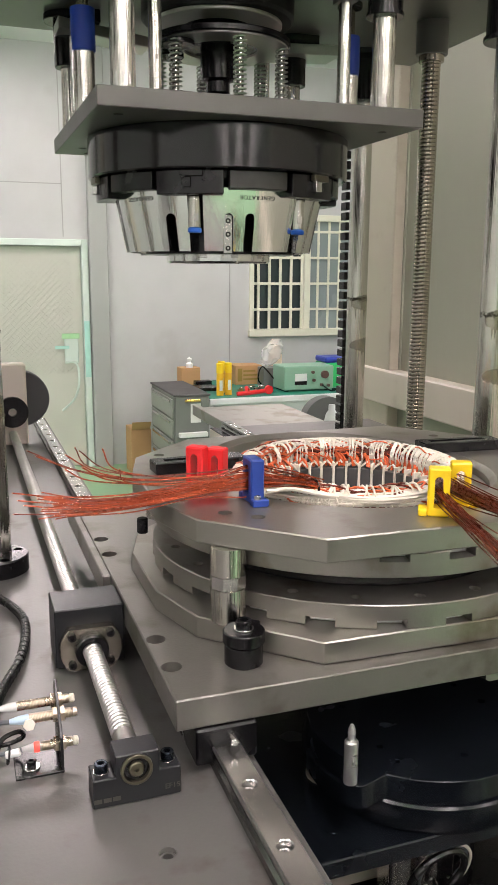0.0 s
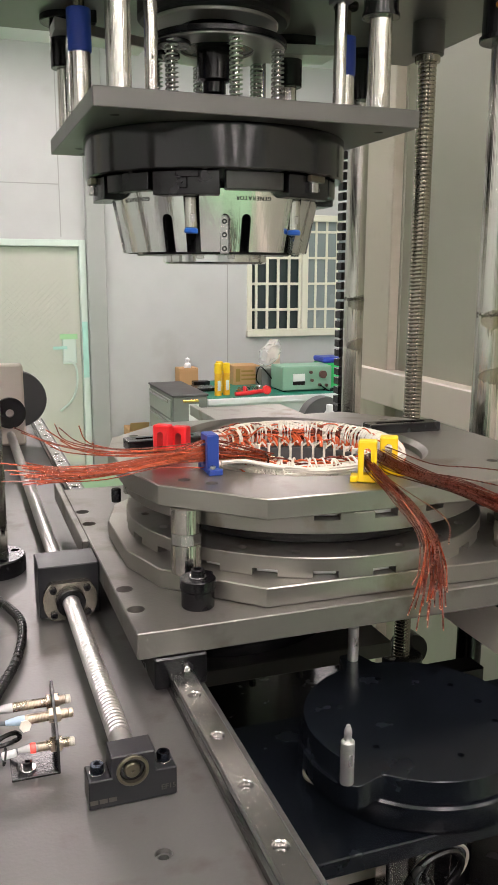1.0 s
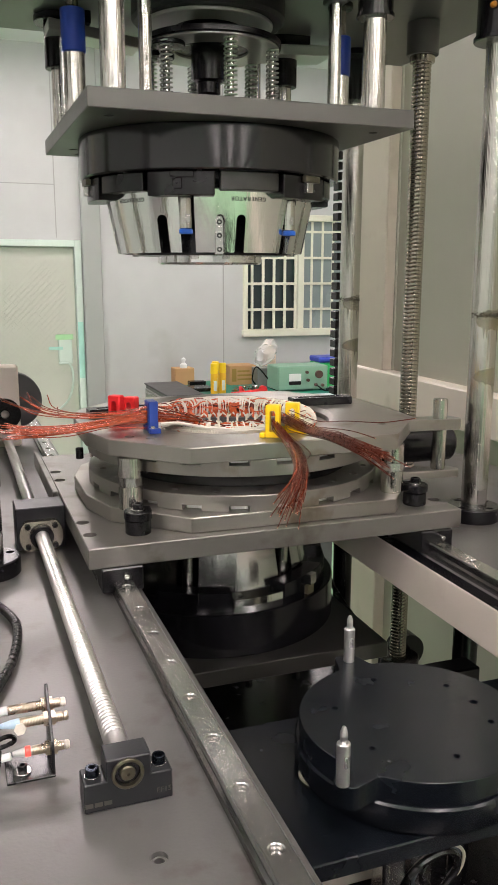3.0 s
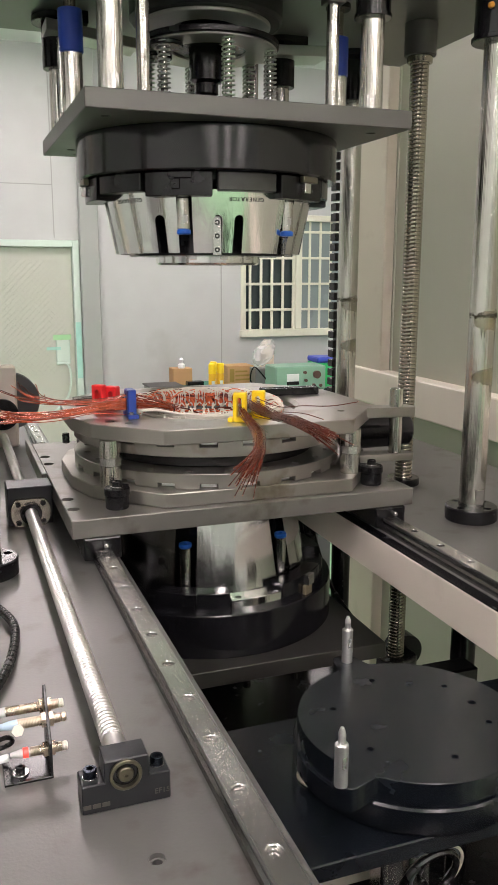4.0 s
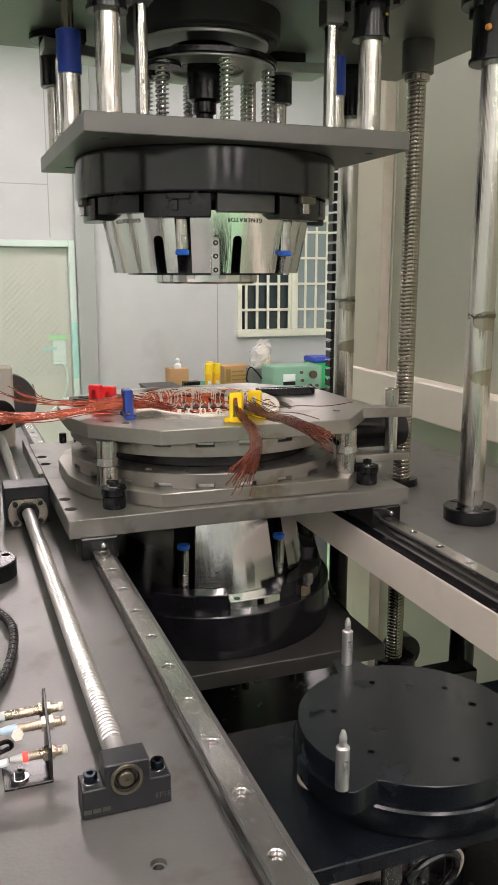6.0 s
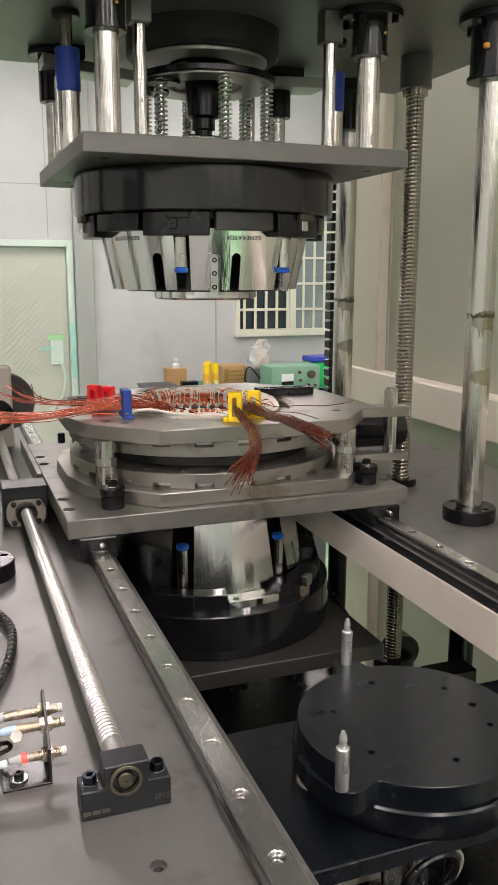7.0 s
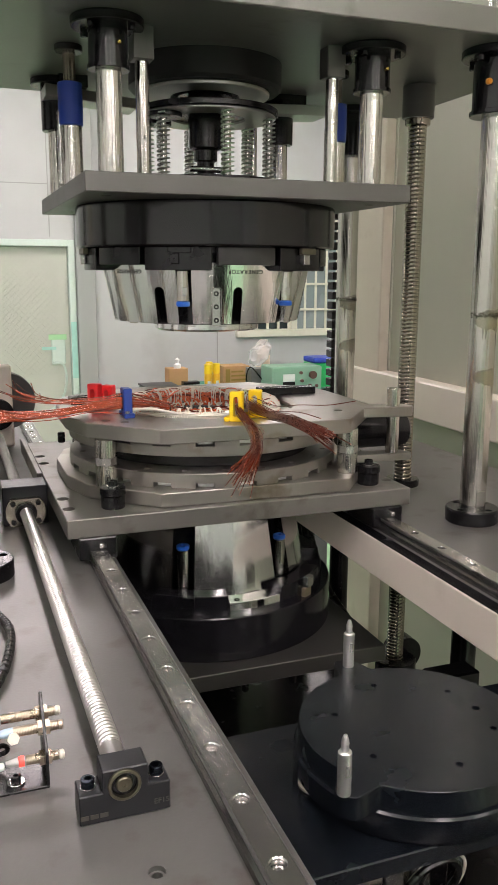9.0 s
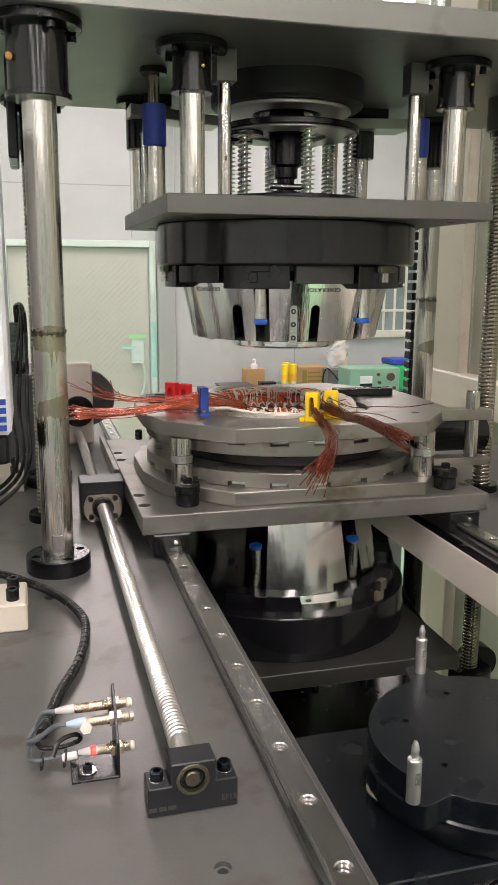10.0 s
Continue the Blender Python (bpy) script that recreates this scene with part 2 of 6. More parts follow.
def room():
    solo("floor", box(RX0, RX1, RY0, RY1 + 0.2, FLOOR_Z - 0.1, FLOOR_Z, 0), FLOORM, "light green painted concrete workshop floor", "floor", kind="structure")
    solo("ceiling", box(RX0, RX1, RY0, RY1 + 0.2, RZ1, RZ1 + 0.1, 0), CEIL, "plain white painted ceiling", "ceiling", kind="structure")
    solo("wall_west", box(RX0 - 0.15, RX0, RY0, RY1 + 0.2, FLOOR_Z, RZ1, 0), WALL, "grey painted side wall", "wall", kind="structure")
    solo("wall_east", box(RX1, RX1 + 0.15, RY0, RY1 + 0.2, FLOOR_Z, RZ1, 0), WALL, "grey painted side wall", "wall", kind="structure")
    solo("wall_south", box(RX0, RX1, RY0 - 0.15, RY0, FLOOR_Z, RZ1, 0), WALL, "grey painted wall", "wall", kind="structure")
    w = bmesh.new()
    y0, y1 = RY1, RY1 + 0.2
    for x0, x1, z0, z1 in ((RX0, DX0, FLOOR_Z, RZ1), (DX0, DX1, DZ, RZ1), (DX1, WX0, FLOOR_Z, RZ1), (WX0, WX1, FLOOR_Z, WZ0), (WX0, WX1, WZ1, RZ1), (WX1, RX1, FLOOR_Z, RZ1)):
        box(x0, x1, y0, y1, z0, z1, 0, w)
    wall = solo("wall_north", w, WALL, "grey painted wall with panel joints, door and window", "wall", kind="structure")
    for x0, x1, z0, z1 in ((2.18, 2.19, FLOOR_Z, RZ1), (-3.2, 0.72, 1.02, 1.028), (0.72, 0.728, 0.60, RZ1)):
        part("panel_joint", box(x0, x1, RY1 - 0.004, RY1, z0, z1, 0), WALLDARK, wall)
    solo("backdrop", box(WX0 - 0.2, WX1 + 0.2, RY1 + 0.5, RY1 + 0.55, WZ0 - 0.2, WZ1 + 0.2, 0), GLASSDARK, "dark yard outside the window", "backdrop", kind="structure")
    p = thing("pillar", (1.0, RY1, FLOOR_Z), "grey painted concrete pier beside the door", "pillar", kind="structure")
    part("pier", box(0.925, 1.085, RY1 - 0.07, RY1, FLOOR_Z, RZ1, 0.008), WALLDARK, p)


def door():
    d = thing("door_1", (0.3, RY1, FLOOR_Z), "pale metal door with frosted mesh glass, shut", "door", kind="structure")
    f = box(DX0, DX0 + 0.05, RY1 - 0.03, RY1 + 0.1, FLOOR_Z, DZ, 0.004)
    box(DX1 - 0.055, DX1, RY1 - 0.03, RY1 + 0.1, FLOOR_Z, DZ, 0.004, f)
    box(DX0 + 0.05, DX1 - 0.055, RY1 - 0.03, RY1 + 0.1, DZ - 0.055, DZ, 0.004, f)
    part("door_frame", f, DOORFRAME, d, "pale green painted frame")
    leaf = part("door_leaf", box(DX0 + 0.052, DX1 - 0.058, RY1 + 0.03, RY1 + 0.07, FLOOR_Z + 0.01, DZ - 0.058, 0.003), DOORM, d)
    b = bmesh.new()
    x0, x1, z0, z1, st = 0.02, 0.80, -0.55, 0.42, 0.052
    c = x0 - (z1 - z0)
    while c < x1 + (z1 - z0):
        for s in (1, -1):
            a = [(c + s * (z - z0) if s > 0 else c + (z1 - z0) + s * (z - z0), z) for z in (z0, z1)]
            pts = []
            for k in range(41):
                t = k / 40
                x, z = a[0][0] + (a[1][0] - a[0][0]) * t, z0 + (z1 - z0) * t
                if x0 <= x <= x1:
                    pts.append((x, RY1 + 0.0285, z))
            if len(pts) > 1:
                tube([pts[0], pts[-1]], 0.0020, 4, b)
        c += st
    part("wire_mesh", b, DOORMESH, leaf, "diamond wire mesh behind frosted glass")
    lock = part("door_lock", box(0.70, 0.82, RY1 + 0.012, RY1 + 0.03, -0.46, -0.24, 0.008), DOORFRAME, leaf, "pale lock plate with tape scraps")
    part("door_handle", tube(smooth_line([(0.70, RY1 - 0.01, -0.45), (0.79, RY1 - 0.03, -0.46), (0.81, RY1 - 0.03, -0.60), (0.77, RY1 - 0.01, -0.76), (0.66, RY1 - 0.005, -0.87)]), 0.010), DOORFRAME, leaf)
    part("tape_scrap", box(0.68, 0.83, RY1 + 0.006, RY1 + 0.012, -0.25, -0.205, 0.001), TAPEGREEN, leaf, "green tape scrap")
    part("tape_scrap", box(0.62, 0.74, RY1 + 0.006, RY1 + 0.012, -0.335, -0.31, 0.001), TAPECYAN, leaf, "turquoise tape scrap")
    part("tape_scrap", box(0.868, 0.915, RY1 - 0.034, RY1 - 0.031, -0.58, -0.10, 0.001), TAPECYAN, d, "turquoise tape scrap")


def window():
    w = thing("window_1", (WX0, RY1, WZ0), "ivory framed sliding window with ivory security bars", "window", kind="structure")
    f = bmesh.new()
    for x0, x1, z0, z1 in ((WX0 - 0.02, WX0 + 0.025, WZ0, WZ1), (WX1 - 0.025, WX1 + 0.02, WZ0, WZ1), (WX0 - 0.02, WX1 + 0.02, WZ1 - 0.02, WZ1 + 0.035)):
        box(x0, x1, RY1 - 0.02, RY1 + 0.12, z0, z1, 0.003, f)
    part("window_frame", f, IVORY, w)
    part("window_sill", box(WX0 - 0.03, WX1 + 0.03, RY1 - 0.05, RY1 + 0.12, WZ0 - 0.01, WZ0 + 0.055, 0.005), IVORY, w)
    m = 2.945
    part("mullion", box(m - 0.03, m + 0.03, RY1 - 0.01, RY1 + 0.09, WZ0 + 0.056, WZ1 - 0.021, 0.003), IVORY, w)
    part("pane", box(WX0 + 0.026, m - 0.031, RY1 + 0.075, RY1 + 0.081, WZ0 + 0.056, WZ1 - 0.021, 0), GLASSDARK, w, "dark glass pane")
    part("pane", box(m + 0.031, WX1 - 0.026, RY1 + 0.030, RY1 + 0.036, WZ0 + 0.056, WZ1 - 0.021, 0), GLASSGREY, w, "dusty grey glass pane")
    for k in range(5):
        x = WX0 + 0.085 + 0.108 * k
        part("bar", box(x - 0.012, x + 0.012, RY1 + 0.03, RY1 + 0.045, WZ0 + 0.056, WZ1 - 0.021, 0.002), IVORY, w)
    for k in range(4):
        z = WZ0 + 0.235 + 0.235 * k
        if z < WZ1 - 0.03:
            part("bar", box(WX0 + 0.026, m - 0.031, RY1 + 0.022, RY1 + 0.029, z - 0.012, z + 0.012, 0.002), IVORY, w)
            part("bar", box(m + 0.031, WX1 - 0.026, RY1 + 0.016, RY1 + 0.0225, z - 0.010, z + 0.012, 0.002), IVORY, w)
    for k in range(4):
        x = m + 0.12 + 0.108 * k
        part("bar", box(x - 0.012, x + 0.012, RY1 + 0.023, RY1 + 0.029, WZ0 + 0.056, WZ1 - 0.021, 0.002), IVORY, w)


DOORMESH = mat("door_mesh_wire", (0.525, 0.535, 0.48), 0.55)
TAPEGREEN = mat("green_tape", (0.38, 0.66, 0.36), 0.5)
TAPECYAN = mat("turquoise_tape", (0.40, 0.70, 0.62), 0.5)
room()
door()
window()


# ---- machine bed ----
def deck():
    d = thing("machine_bed", (CX, 0.4, FLOOR_Z), "blackened steel machine bed with an open middle bay", "machine bed", kind="structure")
    p = box(-0.62, 0.0225, -0.5, 1.56, PLATE_Z - 0.028, PLATE_Z, 0.001)
    c = bmesh.new()
    for x, y, r in ((-0.0591, 0.037, 0.0052), (-0.144, 0.470, 0.006)):
        lathe([(0, -0.04), (r, -0.04), (r, 0.01), (0, 0.01)], 24, at3(x, y, 0), c, closed=False)
    part("deck_plate", cut(p, c), DECK, d, "stained dark steel deck plate")
    p = box(0.367, 0.74, 0.0, 1.32, PLATE_Z - 0.028, PLATE_Z, 0.001)
    c = bmesh.new()
    for x, y, r in ((0.418, 0.60, 0.006), (0.455, 0.72, 0.005)):
        lathe([(0, -0.04), (r, -0.04), (r, 0.01), (0, 0.01)], 24, at3(x, y, 0), c, closed=False)
    part("deck_plate", cut(p, c), DECK, d, "stained dark steel deck plate")
    part("thread_insert", pipe(0.0051, 0.0034, PLATE_Z - 0.012, PLATE_Z - 0.003, 24, 0.0002, m=at3(-0.0591, 0.037, 0)), DECK, d, "threaded hole in the deck")
    part("side_beam", box(0.352, 0.3662, 0.0, 1.32, -0.0695, -0.0190, 0.0015), CREAMLIT, d, "cream painted side beam")
    part("beam_strip", box(0.3525, 0.3668, 0.0, 1.32, -0.0189, -0.0172, 0), BLACK, d)
    # black sheets added round the bay; their colour stands in for its deep shade
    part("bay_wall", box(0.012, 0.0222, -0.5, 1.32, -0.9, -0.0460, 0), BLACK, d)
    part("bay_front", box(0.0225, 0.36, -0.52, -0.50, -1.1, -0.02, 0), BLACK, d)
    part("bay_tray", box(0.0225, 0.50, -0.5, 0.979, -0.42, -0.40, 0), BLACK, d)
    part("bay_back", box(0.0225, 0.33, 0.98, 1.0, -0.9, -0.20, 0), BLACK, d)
    part("leg_panel", box(-0.60, 0.011, -0.48, 1.30, FLOOR_Z, -0.0465, 0), CREAM, d, "cream painted cabinet under the deck")
    part("base_frame", box(0.0225, 0.80, 0.0, 1.30, FLOOR_Z, -1.0, 0), CREAM, d, "cream painted base frame")


deck()


def rail(x, y0, y1, hole0):
    r = thing("linear_rail", (x, y0, PLATE_Z), "ground steel linear guide rail screwed to the deck", "rail", "linear rails")
    prof = [(-0.010, 0), (0.010, 0), (0.010, 0.006), (0.0078, 0.0085), (0.0078, 0.0115), (0.010, 0.014), (0.010, 0.0165), (0.009, 0.0175),
            (-0.009, 0.0175), (-0.010, 0.0165), (-0.010, 0.014), (-0.0078, 0.0115), (-0.0078, 0.0085), (-0.010, 0.006)]
    b = bmesh.new()
    f = b.faces.new([b.verts.new((x + px, y0, PLATE_Z + pz)) for px, pz in prof])
    e = bmesh.ops.extrude_face_region(b, geom=[f])
    bmesh.ops.translate(b, verts=[v for v in e["geom"] if isinstance(v, bmesh.types.BMVert)], vec=(0, y1 - y0, 0))
    c = bmesh.new()
    ys = [hole0 + 0.06 * k for k in range(-20, 40) if y0 + 0.01 < hole0 + 0.06 * k < y1 - 0.01]
    for y in ys:
        lathe([(0, -0.009), (0.0048, -0.009), (0.0048, -0.0008), (0.0056, 0.0001), (0.0056, 0.002), (0, 0.002)], 24, at3(x, y, 0), c, closed=False)
    bar = part("rail_bar", cut(b, c), RAILSTEEL, r)
    # side faces take the darker steel, with their shade in its colour
    bar.data.materials.append(RAILFLANK)
    for f in bar.data.polygons:
        if abs(f.normal.x) > 0.5 and abs(f.center.x) > 0.0070:
            f.material_index = 1
    first = None
    for y in ys:
        if first is None:
            first = part("rail_screw", cap_screw(0.0041, 0.0045, 14), RAILSTEEL, r, at=(x, y, -0.0089))
        else:
            again(first, (x, y, -0.0089))


rail(0.0, -0.45, 1.545, 0.0)
rail(0.3823, 0.03, 1.30, 0.0044)


# ---- press columns and screws ----
GREASE = mat("dark_grease", (0.03, 0.028, 0.015), 0.25, 0, 0.4, 80, 0.4, 300)
OIL = mat("old_oil_film", (0.20, 0.165, 0.04), 0.15, 0.1, 0.5, 70)
OIL.node_tree.nodes["Principled BSDF"].inputs["Alpha"].default_value = 0.30


def oil_patch(x, y, z0, z1, seed):
    """A ragged film of oil that has run a little way down a shaft."""
    g = random.Random(seed)
    b = bmesh.new()
    start, n = g.uniform(170, 215), 38
    tops, lows = [], []
    for k in range(n + 1):
        f = math.sin(math.pi * k / n) ** 0.5
        tops.append(z1 - (1 - f) * 0.012 + g.uniform(-0.0016, 0.0016))
        run = g.uniform(0.008, 0.022) if g.random() < 0.16 else 0.0
        lows.append(min(tops[-1] - 0.002, z0 + (1 - f) * 0.010 - run + g.uniform(-0.002, 0.002)))
    ring_o, ring_i = [], []
    for k in range(n + 1):
        a = math.radians(start + 230 * k / n)
        ring_o.append([b.verts.new((x + 0.01772 * math.cos(a), y + 0.01772 * math.sin(a), z)) for z in (lows[k], tops[k])])
        ring_i.append([b.verts.new((x + 0.0174 * math.cos(a), y + 0.0174 * math.sin(a), z)) for z in (lows[k], tops[k])])
    for k in range(n):
        p, q, r, s = ring_o[k], ring_o[k + 1], ring_i[k], ring_i[k + 1]
        b.faces.new((p[0], q[0], q[1], p[1]))
        b.faces.new((r[0], r[1], s[1], s[0]))
        b.faces.new((p[1], q[1], s[1], r[1]))
        b.faces.new((p[0], r[0], s[0], q[0]))
    return b


def column(x, y, ring):
    c = thing("press_column", (x, y, PLATE_Z), "chromed steel guide column in a round black flange", "column", "press columns")
    part("shaft", rod(0.0175, PLATE_Z, 1.0, 72, m=at3(x, y, 0)), CHROME, c)
    part("lower_shaft", rod(0.0175, -0.95, PLATE_Z - 0.029, 40, m=at3(x, y, 0)), BLACK, c, "blackened lower shaft")
    fl = pipe(0.036, 0.0178, PLATE_Z, PLATE_Z + 0.02, 64, 0.0015)
    cut_b = bmesh.new()
    for k in range(4):
        a = math.radians(20 + 90 * k)
        rod(0.0048, PLATE_Z + 0.012, PLATE_Z + 0.03, 20, m=at3(0.0265 * math.cos(a), 0.0265 * math.sin(a), 0), bm=cut_b)
    fl = cut(fl, cut_b)
    bmesh.ops.translate(fl, verts=fl.verts, vec=(x, y, 0))
    f = part("flange", fl, BLACK, c)
    for k in range(4):
        a = math.radians(20 + 90 * k)
        part("bolt", cap_screw(0.0042, 0.005, 14), BLACK, f, at=(x + 0.0265 * math.cos(a), y + 0.0265 * math.sin(a), PLATE_Z + 0.0121))
    part("wrench_flat", box(x - 0.0065, x + 0.0065, y - 0.0180, y - 0.0160, 0.004, 0.028, 0.0006), RAILSTEEL, c)
    for k, (z0, z1) in enumerate(((ring - 0.020, ring + 0.008), (ring - 0.092, ring - 0.068))):
        part("oil_film", oil_patch(x, y, z0, z1, int(x * 900 + y * 55) + k), OIL, c, "olive oil film")
    # ring of pushed-off grease
    rg = random.Random(int(x * 1000 + y * 77))
    b = bmesh.new()
    for k in range(170):
        a = rg.gauss(-1.7, 0.8)
        s = rg.uniform(0.0003, 0.0012)
        v = bmesh.ops.create_icosphere(b, subdivisions=1, radius=s)["verts"]
        bmesh.ops.translate(b, verts=v, vec=(x + 0.0179 * math.cos(a), y + 0.0179 * math.sin(a), ring + rg.gauss(0, 0.0016)))
    part("grease_ring", b, GREASE, c, "dark bead of grease")
    return c


for cx, cy, ring in ((-0.1314, 0.554, 0.252), (0.5155, 0.554, 0.264), (0.5155, 0.953, 0.272), (-0.1314, 0.953, 0.26)):
    column(cx, cy, ring)


PITCH = 0.0058


def lift_screw(x):
    s = thing("lift_screw", (x, CY, PLATE_Z), "oiled steel ball screw of the press", "ball screw", "lift screws")
    part("screw", thread(0.0138, -0.6, 1.0, PITCH, 0.0012, 24, 8, at3(x, CY, 0), land=0.62), OLDSCREW, s)
    part("lower_bearing", pipe(0.026, 0.0142, PLATE_Z, PLATE_Z + 0.012, 40, m=at3(x, CY, 0)), BLACK, s)
    part("drive_pulley", pipe(0.034, 0.0142, -0.36, -0.32, 40, m=at3(x + 0.002, CY, 0)), BLACK, s)


lift_screw(0.526)
lift_screw(2 * CX - 0.526)


# ---- feed screw on the deck ----
SX, SZ = -0.0662, 0.004


def bearing_block():
    b = thing("bearing_support", (SX, 0.104, PLATE_Z), "black steel bearing support block bolted to the deck", "bearing block")
    y0, y1 = 0.090, 0.110
    zc = SZ + 0.0022
    o = bmesh.new()
    pts = [(-0.0280, PLATE_Z), (0.0292, PLATE_Z), (0.0292, 0.0026), (0.0152, 0.0026), (0.0152, 0.0172), (-0.0136, 0.0172), (-0.0136, 0.0026), (-0.0280, 0.0026)]
    prism([(x, z) for x, z in pts], 0, y1 - y0, 0.0008, o)
    bmesh.ops.transform(o, matrix=at3(SX, y1, 0, 90), verts=o.verts)
    c = rod(0.0106, -0.004, 0.03, 40, m=at3(SX, y0, zc, 90) @ at3(0, 0, -0.002))
    part("housing", cut(o, c), BLOCK, b)
    part("bearing_ring", pipe(0.0105, 0.0084, -0.0020, 0.003, 40, 0.0004, m=at3(SX, y0 + 0.0002, zc, -90)), BRONZE, b, "dull olive bearing ring")
    part("bearing_shield", pipe(0.0083, 0.0056, 0.001, 0.003, 40, 0.0004, m=at3(SX, y0, zc, -90)), BLACK, b)
    part("shaft_end", lathe([(0, -0.001), (0.0013, -0.001), (0.0013, -0.0025), (0.0044, -0.0025), (0.0052, -0.0015), (0.0052, 0.012), (0, 0.012)], 32, at3(SX, y0 + 0.001, zc, -90), closed=False), BRONZE, b, "turned shaft end with centre hole")
    for s in (-1, 1):
        x = SX + 0.0006 + s * 0.0218
        part("washer", pipe(0.0050, 0.003, 0.0026, 0.0032, 24, 0.0001, m=at3(x, 0.100, 0)), RAILSTEEL, b)
        part("bolt", cap_screw(0.0044, 0.0056, 24), BLUED, b, "blued socket bolt", at=(x, 0.100, 0.0033))
    letters("EF15", 0.0052, MARK, b, at3(SX + 0.0235, y0 - 0.0001, -0.0105, 90))
    for k in range(3):
        part("marking_bar", box(SX - 0.0275 + 0.006 * k, SX - 0.0225 + 0.006 * k, y0 - 0.0003, y0 - 0.0001, -0.0135, -0.0105, 0), MARK, b)


BLOCK = mat("blackened_block_steel", (0.016, 0.017, 0.019), 0.34, 0.0, 0.2, 40, 0.08, 600, spec=0.3)
BRONZE = mat("olive_bearing_steel", (0.13, 0.12, 0.085), 0.35, 0.8, 0.2, 60)
BLUED = mat("blued_screw_steel", (0.03, 0.038, 0.05), 0.2, 0.9, 0.3, 60)
MARK = mat("etched_marking", (0.075, 0.07, 0.06), 0.5, 0.3)
bearing_block()


def feed_screw():
    s = thing("feed_screw", (SX, 0.115, SZ), "bright steel ball screw driving the sliding table", "ball screw")
    m = at3(SX, 0.116, SZ, -90)
    b = thread(0.0080, 0.018, 1.16, 0.0046, 0.0012, 32, 12, m, land=0.45)
    part("screw", b, SCREW, s)
    part("journal", lathe([(0, 0), (0.0072, 0), (0.0078, 0.002), (0.0078, 0.0178), (0, 0.0178)], 32, m, closed=False), SCREW, s)
    e = thing("screw_end_bracket", (SX, 1.285, PLATE_Z), "cream painted end bracket of the feed screw", "bracket")
    part("bracket_plate", box(-0.135, -0.037, 1.262, 1.295, PLATE_Z, 0.142, 0.004), CREAMLIT, e)
    part("bearing_cover", pipe(0.03, 0.008, -0.012, 0.0, 40, m=at3(SX, 1.262, SZ + 0.045, -90)), BLACK, e)
    part("motor_wheel", rod(0.055, 0.0, 0.03, 48, m=at3(-0.046, 1.296, 0.068, -90)), RUBBERGREY, e, "dark grey round cover")


RUBBERGREY = mat("dark_grey_cover", (0.09, 0.09, 0.095), 0.5)
feed_screw()


